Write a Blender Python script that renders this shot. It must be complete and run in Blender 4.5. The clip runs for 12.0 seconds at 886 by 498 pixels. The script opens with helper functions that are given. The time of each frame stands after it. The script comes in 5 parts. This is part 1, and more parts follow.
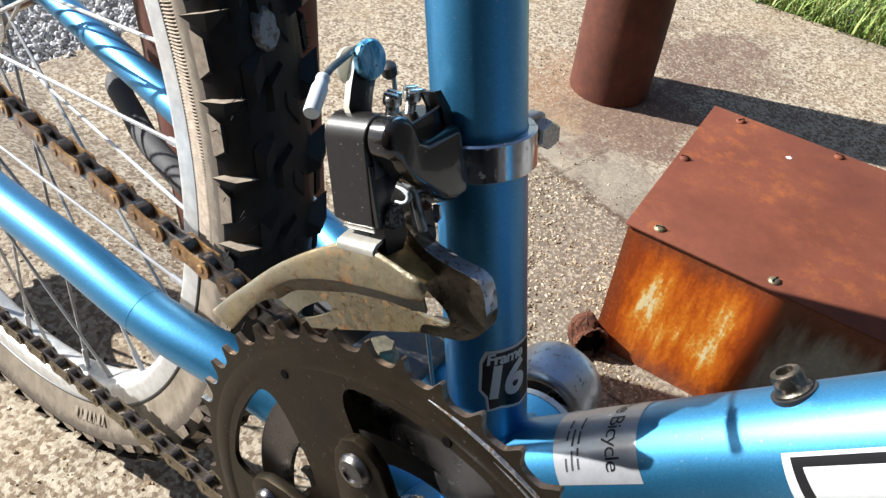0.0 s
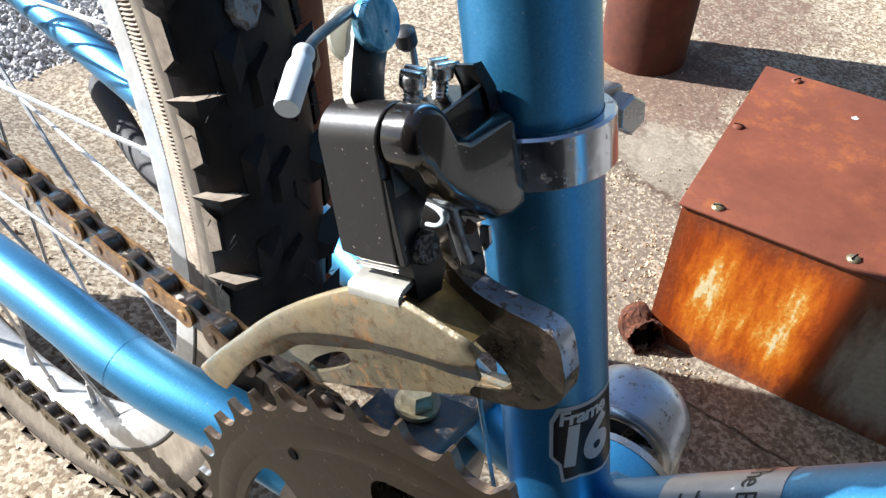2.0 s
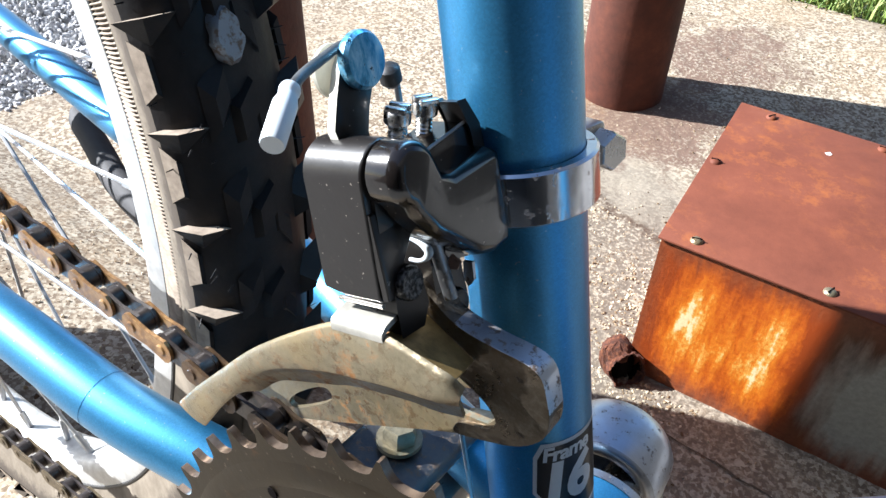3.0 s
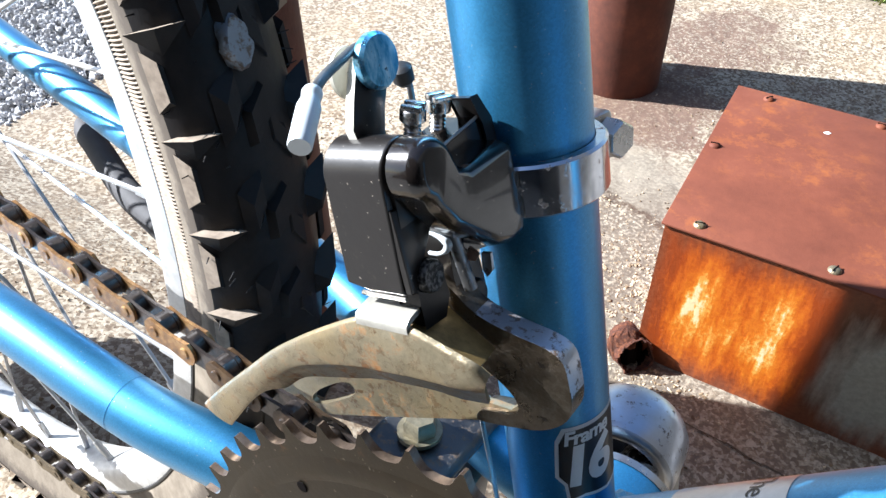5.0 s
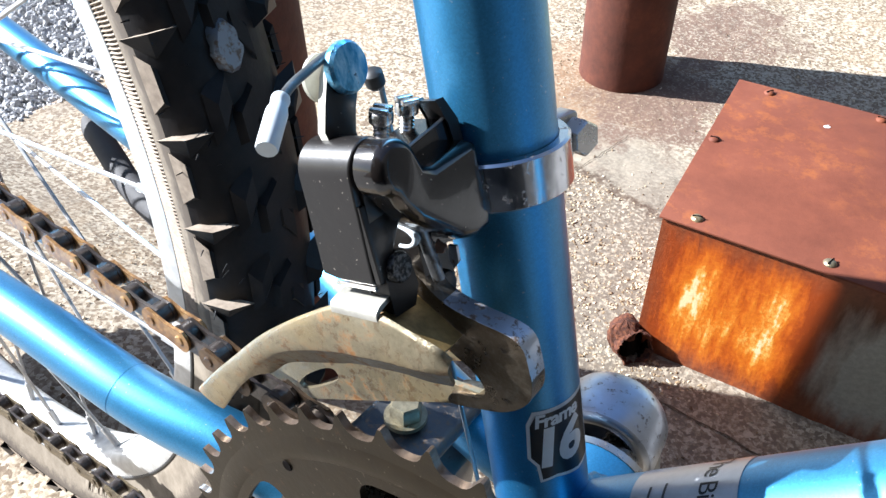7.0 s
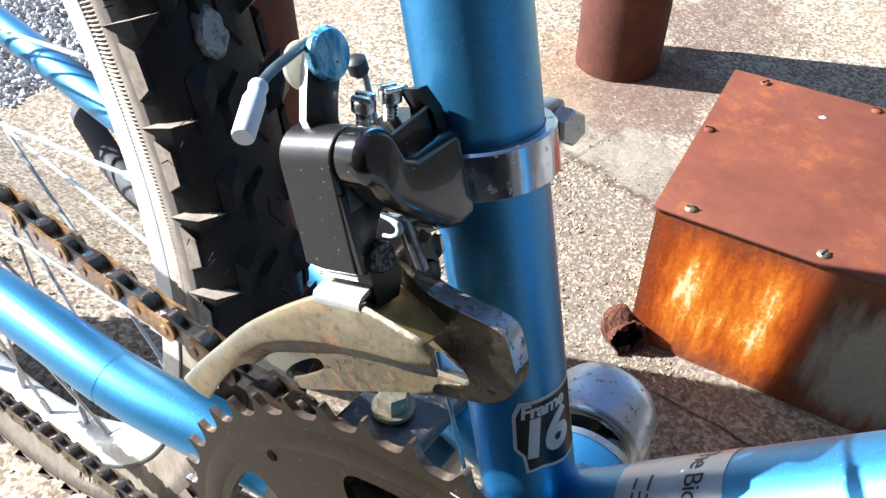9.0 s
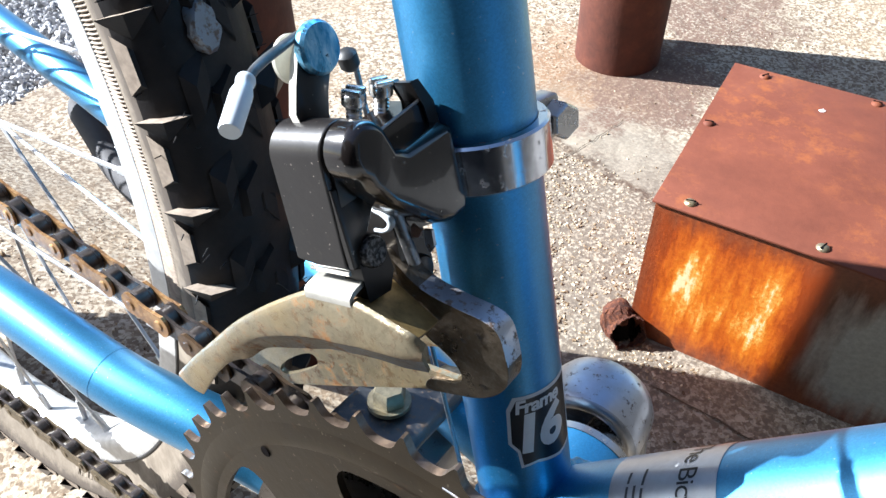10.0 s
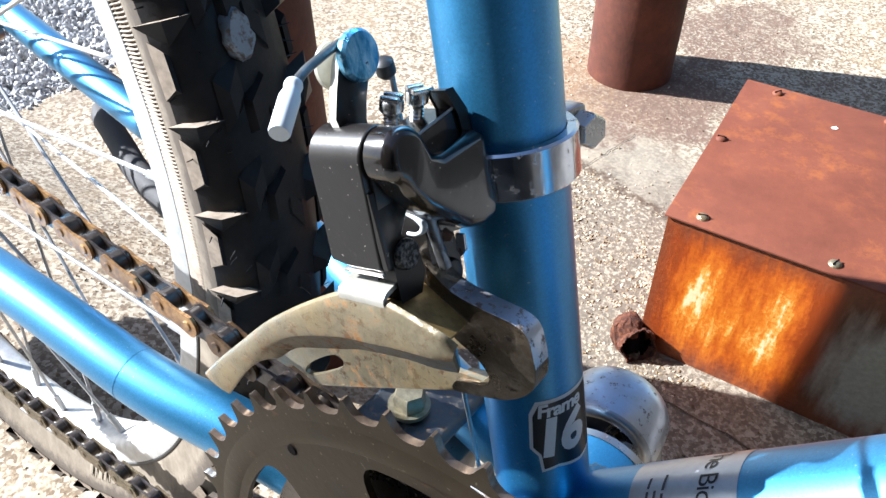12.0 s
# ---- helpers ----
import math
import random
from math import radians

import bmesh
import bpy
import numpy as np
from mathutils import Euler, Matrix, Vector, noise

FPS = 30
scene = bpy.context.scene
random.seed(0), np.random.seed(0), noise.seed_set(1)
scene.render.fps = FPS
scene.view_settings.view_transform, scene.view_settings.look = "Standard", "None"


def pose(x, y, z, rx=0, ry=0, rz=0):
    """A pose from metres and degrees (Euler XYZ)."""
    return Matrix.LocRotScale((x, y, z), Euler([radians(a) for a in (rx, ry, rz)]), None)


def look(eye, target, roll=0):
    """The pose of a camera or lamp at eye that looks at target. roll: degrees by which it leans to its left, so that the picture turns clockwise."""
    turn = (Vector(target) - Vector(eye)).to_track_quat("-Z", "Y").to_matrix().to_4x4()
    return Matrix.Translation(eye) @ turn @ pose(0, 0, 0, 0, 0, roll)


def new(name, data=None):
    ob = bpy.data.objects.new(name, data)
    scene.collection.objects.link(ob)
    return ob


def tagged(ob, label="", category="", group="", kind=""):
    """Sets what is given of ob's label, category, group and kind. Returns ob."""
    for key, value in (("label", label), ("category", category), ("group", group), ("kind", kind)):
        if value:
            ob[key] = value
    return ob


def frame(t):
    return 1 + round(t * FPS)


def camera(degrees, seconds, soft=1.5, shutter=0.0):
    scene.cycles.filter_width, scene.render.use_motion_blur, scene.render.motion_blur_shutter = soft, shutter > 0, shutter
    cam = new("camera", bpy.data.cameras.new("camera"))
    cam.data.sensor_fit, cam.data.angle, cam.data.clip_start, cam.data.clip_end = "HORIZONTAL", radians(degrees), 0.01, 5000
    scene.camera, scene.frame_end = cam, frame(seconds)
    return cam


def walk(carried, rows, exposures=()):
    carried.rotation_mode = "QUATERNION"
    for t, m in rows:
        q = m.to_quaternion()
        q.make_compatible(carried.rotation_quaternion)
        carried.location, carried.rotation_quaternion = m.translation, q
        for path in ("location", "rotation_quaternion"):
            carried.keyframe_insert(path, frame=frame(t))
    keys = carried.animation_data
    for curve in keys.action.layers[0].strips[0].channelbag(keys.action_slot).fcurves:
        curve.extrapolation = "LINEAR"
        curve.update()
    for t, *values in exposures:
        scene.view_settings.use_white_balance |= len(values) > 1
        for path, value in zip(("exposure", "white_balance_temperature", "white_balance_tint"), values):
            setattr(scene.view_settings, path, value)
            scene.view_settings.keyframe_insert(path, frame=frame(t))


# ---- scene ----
# ------------------------------------------------------------------ camera
cam = camera(60.47, 12.0, soft=1.45)
ROWS = [
    (0.0, 0.0654, -0.1416, 0.5393, 46.97, -4.30, 38.78),
    (0.5, 0.0556, -0.1331, 0.5330, 46.22, -4.44, 38.70),
    (1.0, 0.0510, -0.1300, 0.5310, 45.60, -3.06, 37.83),
    (1.5, 0.0382, -0.1186, 0.5198, 45.08, -0.33, 38.06),
    (2.0, 0.0313, -0.1021, 0.5056, 45.71, -0.29, 37.95),
    (2.5, 0.0286, -0.0998, 0.5048, 46.64, -0.47, 37.39),
    (3.0, 0.0305, -0.1021, 0.5060, 48.14, -1.37, 36.95),
    (3.5, 0.0311, -0.1020, 0.5074, 48.26, -1.12, 36.67),
    (5.5, 0.0295, -0.1080, 0.5090, 47.53, 0.88, 35.29),
    (6.0, 0.0334, -0.1081, 0.5117, 47.30, 0.93, 35.70),
    (6.5, 0.0377, -0.1081, 0.5131, 47.43, 0.91, 36.09),
    (7.0, 0.0416, -0.1080, 0.5152, 47.32, 1.10, 36.01),
    (9.0, 0.0431, -0.1054, 0.5142, 46.52, 0.77, 36.00),
    (9.5, 0.0434, -0.1041, 0.5125, 46.48, 0.66, 35.94),
    (10.0, 0.0444, -0.1039, 0.5136, 46.14, 0.96, 35.94),
    (10.5, 0.0447, -0.1052, 0.5152, 46.33, 1.15, 35.90),
    (11.0, 0.0434, -0.1081, 0.5137, 46.62, 0.73, 36.38),
    (11.5, 0.0448, -0.1025, 0.5133, 46.64, 0.82, 36.30),
    (12.0, 0.0427, -0.1104, 0.5152, 47.07, 0.59, 36.95),
]
EXPOSURES = [(0.0, 1.28, 6150, 10), (1.0, 1.48, 6050, 10), (1.5, 1.50, 6000, 10), (2.0, 1.58, 5950, 10), (2.5, 1.79, 5850, 10), (5.5, 1.88, 5720, 10), (12.0, 1.92, 5720, 10)]
walk(cam, [(t, pose(x, y, z, a, b, c)) for t, x, y, z, a, b, c in ROWS], EXPOSURES)

# ------------------------------------------------------------------ light
SUN_AZ, SUN_EL = 202.5, 32.7      # degrees: where the sun stands, from +x towards +y, and its height
sun_to = Vector((math.cos(radians(SUN_AZ)) * math.cos(radians(SUN_EL)),
                 math.sin(radians(SUN_AZ)) * math.cos(radians(SUN_EL)), math.sin(radians(SUN_EL))))
world = bpy.data.worlds.new("sky")
scene.world = world
world.use_nodes = True
wn = world.node_tree
sky = wn.nodes.new("ShaderNodeTexSky")
sky.sky_type, sky.sun_disc = "NISHITA", False
sky.sun_elevation, sky.sun_rotation = radians(SUN_EL), radians(90.0 - SUN_AZ)
wn.nodes["Background"].inputs["Strength"].default_value = 0.057
wn.links.new(sky.outputs[0], wn.nodes["Background"].inputs["Color"])
sun_data = bpy.data.lights.new("sun", "SUN")
sun_data.energy, sun_data.angle, sun_data.color = 4.9, radians(0.6), (1.0, 0.955, 0.88)
sun = new("sun", sun_data)
sun.matrix_world = look(sun_to * 5, (0, 0, 0))

# ------------------------------------------------------------------ materials


class Nodes:
    """A short way to wire a principled material."""

    def __init__(self, name):
        self.mat = bpy.data.materials.new(name)
        self.mat.use_nodes = True
        self.tree = self.mat.node_tree
        self.bsdf = self.tree.nodes["Principled BSDF"]
        self.pos = self.add("ShaderNodeTexCoord").outputs["Object"]

    def add(self, kind, **values):
        n = self.tree.nodes.new(kind)
        for key, value in values.items():
            n.inputs[key].default_value = value
        return n

    def link(self, a, b):
        self.tree.links.new(a, b)

    def mapped(self, scale):
        m = self.add("ShaderNodeMapping")
        m.inputs["Scale"].default_value = scale
        self.link(self.pos, m.inputs["Vector"])
        return m.outputs[0]

    def noise(self, scale, detail=4.0, rough=0.6, vector=None):
        n = self.add("ShaderNodeTexNoise", Scale=scale, Detail=detail, Roughness=rough)
        self.link(vector or self.pos, n.inputs["Vector"])
        return n.outputs["Fac"]

    def cells(self, scale, output="Distance"):
        n = self.add("ShaderNodeTexVoronoi", Scale=scale)
        self.link(self.pos, n.inputs["Vector"])
        return n.outputs[output]

    def ramp(self, source, *stops):
        n = self.add("ShaderNodeValToRGB")
        el = n.color_ramp.elements
        while len(el) < len(stops):
            el.new(0.5)
        for e, (p, c) in zip(el, stops):
            e.position = p
            e.color = (*c, 1) if isinstance(c, tuple) else (c, c, c, 1)
        self.link(source, n.inputs["Fac"])
        return n.outputs["Color"]

    def mix(self, fac, a, b, blend="MIX"):
        n = self.add("ShaderNodeMix")
        n.data_type, n.blend_type = "RGBA", blend
        for value, k in ((fac, 0), (a, 6), (b, 7)):
            if isinstance(value, bpy.types.NodeSocket):
                self.link(value, n.inputs[k])
            else:
                n.inputs[k].default_value = (*value, 1) if isinstance(value, tuple) else value
        return n.outputs[2]

    def math(self, op, a, b=0.0, c=0.0):
        n = self.add("ShaderNodeMath")
        n.operation = op
        for k, value in enumerate((a, b, c)):
            if isinstance(value, bpy.types.NodeSocket):
                self.link(value, n.inputs[k])
            else:
                n.inputs[k].default_value = value
        return n.outputs[0]

    def bump(self, height, strength, distance):
        n = self.add("ShaderNodeBump", Strength=strength, Distance=distance)
        self.link(height, n.inputs["Height"])
        if self.bsdf.inputs["Normal"].links:
            self.link(self.bsdf.inputs["Normal"].links[0].from_socket, n.inputs["Normal"])
        self.link(n.outputs[0], self.bsdf.inputs["Normal"])

    def set(self, **values):
        for key, value in values.items():
            sock = self.bsdf.inputs[key.replace("_", " ")]
            if isinstance(value, bpy.types.NodeSocket):
                self.link(value, sock)
            else:
                sock.default_value = (*value, 1) if isinstance(value, tuple) else value
        return self


def mat_concrete():
    n = Nodes("weathered sandy concrete")
    big = n.noise(4.0, 6, 0.65)
    mid = n.noise(26.0, 5, 0.7)
    # sandy grit: pale grains over brown gaps, where the skin has worn off
    grit = n.noise(255.0, 3, 0.62)
    tone = n.cells(270.0, "Color")
    sep = n.add("ShaderNodeSeparateColor")
    n.link(tone, sep.inputs[0])
    grain = n.ramp(n.math("MULTIPLY_ADD", sep.outputs[0], 0.40, n.math("MULTIPLY_ADD", grit, 0.75, -0.08)), (0.36, (0.140, 0.092, 0.050)), (0.46, (0.250, 0.190, 0.118)), (0.55, (0.370, 0.310, 0.222)), (0.68, (0.480, 0.418, 0.315)))
    paste = n.ramp(n.math("MULTIPLY_ADD", n.noise(320.0, 3, 0.6), 0.35, n.math("MULTIPLY", mid, 0.75)), (0.40, (0.230, 0.196, 0.142)), (0.70, (0.335, 0.292, 0.222)))
    def spot(at, fall, scale, gain, lift, soft=0.35):
        """An uneven patch round one place on the pad."""
        away = n.add("ShaderNodeVectorMath")
        away.operation = "DISTANCE"
        n.link(n.pos, away.inputs[0])
        away.inputs[1].default_value = at
        v = n.math("MULTIPLY_ADD", away.outputs["Value"], -fall, n.math("MULTIPLY_ADD", n.noise(scale, 6, 0.72), gain, lift))
        return n.ramp(v, (0.05, 0.0), (0.05 + soft, 1.0))

    bare = n.ramp(big, (0.26, 0.0), (0.40, 1.0))
    # a strip where the smooth skin is whole, with a broken edge full of dirt
    sep2 = n.add("ShaderNodeSeparateXYZ")
    n.link(n.pos, sep2.inputs[0])
    over = n.math("MULTIPLY_ADD", sep2.outputs[0], 0.247, n.math("MULTIPLY", sep2.outputs[1], 0.969))
    over = n.math("ADD", over, n.math("MULTIPLY_ADD", n.noise(30.0, 5, 0.7), 0.030, -0.015))
    near = n.ramp(n.math("ADD", sep2.outputs[0], 1.0), (0.62, 0.0), (0.68, 1.0))
    slab = n.math("MULTIPLY", n.ramp(over, (0.508, 0.0), (0.513, 1.0), (0.585, 1.0), (0.650, 0.0)), near)
    seam = n.math("MULTIPLY", n.ramp(over, (0.492, 0.0), (0.502, 1.0), (0.509, 1.0), (0.514, 0.0)), near)
    bare = n.math("MULTIPLY", bare, n.math("MULTIPLY_ADD", slab, -0.85, 1.0))
    col = n.mix(bare, paste, grain)
    # damp brown dirt in patches
    stain = n.ramp(n.math("ADD", n.noise(5.0, 6, 0.72), n.math("MULTIPLY", n.math("ADD", grit, -0.5), 0.35)), (0.48, 0.0), (0.72, 1.0))
    ochre = n.ramp(n.noise(3.2, 5, 0.7), (0.50, 0.0), (0.62, 0.35))
    col = n.mix(ochre, col, (0.36, 0.255, 0.14))
    col = n.mix(n.math("MULTIPLY", stain, 0.50), col, (0.15, 0.105, 0.068))
    gaps = n.ramp(grit, (0.46, 1.0), (0.61, 0.28))
    # rust washed out round the foot of the free-standing post, damp dirt beyond it
    col = n.mix(n.math("MULTIPLY", spot((-0.335, 0.80, -0.045), 11.0, 16.0, 2.2, 0.45), n.ramp(grit, (0.42, 0.90), (0.60, 0.30))), col, (0.225, 0.120, 0.050))
    for at, fall in (((-0.26, 0.745, -0.045), 8.0), ((-0.225, 0.825, -0.045), 8.0), ((-0.262, 1.01, -0.045), 6.0)):
        col = n.mix(n.math("MULTIPLY", spot(at, fall, 14.0, 3.0, -0.60), gaps), col, (0.128, 0.068, 0.040))
    # dirt collected between the bicycle and the box
    col = n.mix(n.math("MULTIPLY", spot((-0.14, 0.42, -0.045), 4.5, 16.0, 1.8, 0.36, 0.5), n.ramp(grit, (0.46, 0.90), (0.58, 0.30))), col, (0.115, 0.088, 0.060))
    col = n.mix(0.13, col, (0.235, 0.228, 0.220))
    col = n.mix(n.math("MULTIPLY", seam, n.ramp(n.noise(110.0, 4, 0.7), (0.40, 0.0), (0.55, 0.85))), col, (0.070, 0.042, 0.026))
    n.set(Base_Color=col, Roughness=0.92)
    n.bump(n.math("MULTIPLY", grit, bare), 0.42, 0.0025)
    n.bump(n.noise(140.0, 4, 0.7), 0.3, 0.002)
    return n.mat


def mat_soil():
    n = Nodes("dry earth")
    n.set(Base_Color=n.ramp(n.noise(9.0, 8, 0.7), (0.3, (0.22, 0.212, 0.20)), (0.7, (0.34, 0.33, 0.31))), Roughness=0.95)
    n.bump(n.noise(60.0, 5, 0.7), 0.8, 0.01)
    return n.mat


def mat_gravel():
    n = Nodes("grey crushed stone")
    r = n.add("ShaderNodeNewGeometry").outputs["Random Per Island"]
    col = n.ramp(r, (0.0, (0.36, 0.36, 0.365)), (0.5, (0.54, 0.54, 0.55)), (1.0, (0.74, 0.735, 0.73)))
    n.set(Base_Color=n.mix(0.5, col, n.ramp(n.noise(300.0, 4), (0.3, 0.4), (0.7, 1.0)), "MULTIPLY"), Roughness=0.9)
    n.bump(n.noise(400.0, 3), 0.5, 0.001)
    return n.mat


def mat_grass():
    n = Nodes("sunlit grass")
    r = n.add("ShaderNodeNewGeometry").outputs["Random Per Island"]
    n.set(Base_Color=n.ramp(r, (0.0, (0.09, 0.16, 0.03)), (0.6, (0.21, 0.30, 0.06)), (1.0, (0.45, 0.42, 0.17))), Roughness=0.6)
    return n.mat


def mat_blue():
    n = Nodes("metallic blue enamel")
    flake = n.ramp(n.cells(2600.0, "Color"), (0.0, (0.019, 0.225, 0.46)), (1.0, (0.042, 0.310, 0.60)))
    wear = n.noise(35.0, 5, 0.7)
    dust = n.ramp(n.noise(900.0, 2, 0.5), (0.70, 0.0), (0.76, 1.0))
    col = n.mix(n.math("MULTIPLY", dust, 0.4), flake, (0.55, 0.58, 0.60))
    n.set(Base_Color=col, Metallic=0.90, Roughness=n.math("MULTIPLY_ADD", wear, 0.10, 0.40), Coat_Weight=1.0, Coat_Roughness=0.42, Coat_IOR=1.62)
    n.bump(n.noise(1500.0, 2), 0.03, 0.0005)
    return n.mat


def mat_black(name="satin black painted steel", rough=0.30, film=0.16, shine=0.25):
    n = Nodes(name)
    scratch = n.ramp(n.noise(260.0, 5, 0.75), (0.60, 0.0), (0.80, 1.0))
    dust = n.noise(38.0, 4, 0.6)
    col = n.ramp(dust, (0.3, (0.0050, 0.0042, 0.0040)), (0.7, (0.0105, 0.0082, 0.0072)))
    col = n.mix(n.math("MULTIPLY", scratch, 0.30), col, (0.12, 0.095, 0.075))
    nick = n.ramp(n.noise(900.0, 2, 0.5), (0.72, 0.0), (0.75, 1.0))
    col = n.mix(n.math("MULTIPLY", nick, 0.55), col, (0.40, 0.35, 0.30))
    n.set(Base_Color=col, Roughness=n.math("MULTIPLY_ADD", n.noise(60.0), 0.20, rough), Specular_IOR_Level=0.42, Coat_Weight=shine, Coat_Roughness=film)
    n.bump(n.noise(420.0, 4), 0.07, 0.0006)
    return n.mat


def mat_chrome(name="worn chrome plating", tint=(0.66, 0.63, 0.59), rough=0.22, pits=0.5, spread=0.60):
    n = Nodes(name)
    pit = n.ramp(n.noise(330.0, 5, 0.7), (spread, 0.0), (spread + 0.08, 1.0))
    dirt = n.ramp(n.noise(60.0, 5, 0.7), (0.4, 0.0), (0.8, 1.0))
    col = n.mix(n.math("MULTIPLY", dirt, 0.45), tint, (0.28, 0.25, 0.21))
    col = n.mix(n.math("MULTIPLY", pit, pits), col, (0.10, 0.07, 0.05))
    n.set(Base_Color=col, Metallic=n.math("SUBTRACT", 1.0, n.math("MULTIPLY", pit, pits)), Roughness=n.math("MULTIPLY_ADD", dirt, 0.25, rough))
    n.bump(pit, 0.2, 0.0004)
    return n.mat


def mat_nut():
    n = Nodes("flaking blue-white plating")
    swirl = n.noise(1.0, 5, 0.65, n.mapped((160.0, 420.0, 160.0)))
    col = n.ramp(swirl, (0.34, (0.03, 0.12, 0.22)), (0.46, (0.11, 0.36, 0.58)), (0.58, (0.34, 0.60, 0.76)), (0.72, (0.76, 0.83, 0.86)))
    flake = n.ramp(n.noise(520.0, 4, 0.7), (0.62, 0.0), (0.67, 1.0))
    n.set(Base_Color=n.mix(flake, col, (0.02, 0.03, 0.045)), Metallic=0.75, Roughness=n.math("MULTIPLY_ADD", swirl, 0.4, 0.18))
    n.bump(flake, 0.5, 0.0004)
    return n.mat


def mat_cage():
    n = Nodes("tarnished zinc steel with rust freckles")
    speck = n.ramp(n.noise(380.0, 6, 0.75), (0.52, 0.0), (0.60, 1.0))
    rust = n.ramp(n.noise(240.0, 7, 0.8), (0.52, 0.0), (0.61, 1.0))
    patch = n.ramp(n.noise(30.0, 4, 0.6), (0.43, 0.0), (0.56, 1.0))
    fine = n.ramp(n.noise(800.0, 4, 0.7), (0.30, 0.70), (0.65, 1.0))
    col = n.ramp(n.noise(60.0, 6, 0.7), (0.3, (0.205, 0.172, 0.106)), (0.5, (0.268, 0.229, 0.150)), (0.72, (0.330, 0.288, 0.200)))
    col = n.mix(0.7, col, fine, "MULTIPLY")
    yellow = n.ramp(n.noise(24.0, 4, 0.6), (0.48, 0.0), (0.65, 1.0))
    col = n.mix(n.math("MULTIPLY", yellow, 0.40), col, (0.40, 0.285, 0.120))
    stain = n.math("MULTIPLY", rust, n.math("MULTIPLY_ADD", patch, 0.80, 0.05))
    col = n.mix(stain, col, (0.27, 0.105, 0.014))
    col = n.mix(n.math("MULTIPLY", speck, n.math("MULTIPLY_ADD", patch, 0.50, 0.28)), col, (0.12, 0.055, 0.020))
    n.set(Base_Color=col, Metallic=n.math("MULTIPLY_ADD", stain, -0.5, 0.62), Roughness=n.math("MULTIPLY_ADD", stain, 0.35, 0.36))
    n.bump(speck, 0.25, 0.0003)
    n.bump(n.noise(300.0, 5), 0.12, 0.0005)
    return n.mat


def mat_ring(name="greasy dark steel", film=0.03):
    n = Nodes(name)
    grime = n.noise(45.0, 5, 0.7)
    col = n.ramp(grime, (0.3, (0.0110, 0.0084, 0.0053)), (0.7, (0.036, 0.0270, 0.0165)))
    rust = n.ramp(n.noise(150.0, 5, 0.7), (0.62, 0.0), (0.74, 1.0))
    col = n.mix(n.math("MULTIPLY", rust, 0.5), col, (0.13, 0.06, 0.025))
    speck = n.ramp(n.noise(620.0, 2, 0.5), (0.70, 0.0), (0.74, 1.0))
    col = n.mix(n.math("MULTIPLY", speck, 0.30), col, (0.26, 0.22, 0.17))
    n.set(Base_Color=col, Metallic=0.70, Roughness=n.math("MULTIPLY_ADD", grime, 0.36, 0.26), Specular_IOR_Level=0.12, Coat_Weight=film, Coat_Roughness=0.16)
    n.bump(n.noise(300.0, 4), 0.10, 0.0005)
    n.bump(grime, 0.12, 0.001)
    return n.mat


def mat_tip():
    n = Nodes("bare worn steel edge")
    n.set(Base_Color=n.ramp(n.noise(200.0), (0.3, (0.09, 0.066, 0.048)), (0.7, (0.32, 0.25, 0.20))), Metallic=0.8, Roughness=0.33)
    return n.mat


def mat_chain(plate=True):
    n = Nodes("rusty chain plate" if plate else "black greasy roller")
    g = n.noise(220.0, 5, 0.7)
    r = n.add("ShaderNodeObjectInfo").outputs["Random"]
    if plate:
        col = n.ramp(g, (0.3, (0.085, 0.042, 0.018)), (0.5, (0.29, 0.150, 0.052)), (0.75, (0.55, 0.345, 0.140)))
        sep = n.add("ShaderNodeSeparateXYZ")
        n.link(n.add("ShaderNodeObjectInfo").outputs["Location"], sep.inputs[0])
        # the returning lower run is caked with olive-grey grease
        greasy = n.ramp(n.math("MULTIPLY_ADD", sep.outputs[2], 8.0, -1.75), (0.0, 0.85), (1.0, 0.0))
        # black towards the chainring: grease, and the cage's shadow put into the colour
        round_ring = n.ramp(n.math("MULTIPLY_ADD", sep.outputs[0], 20.0, 2.45), (0.25, 0.0), (0.75, 0.9))
        col = n.mix(greasy, col, n.ramp(g, (0.3, (0.03, 0.028, 0.018)), (0.75, (0.15, 0.135, 0.085))))
        col = n.mix(n.math("MULTIPLY", r, 0.35), col, (0.10, 0.065, 0.04))
        col = n.mix(round_ring, col, (0.016, 0.013, 0.011))
        n.set(Base_Color=col, Metallic=0.45, Roughness=0.42)
    else:
        n.set(Base_Color=n.ramp(g, (0.3, (0.022, 0.018, 0.017)), (0.8, (0.105, 0.085, 0.075))), Metallic=0.45, Roughness=0.30)
    n.bump(g, 0.25, 0.0006)
    return n.mat


AXLE = Vector((-0.4012, -0.0016, 0.0291))


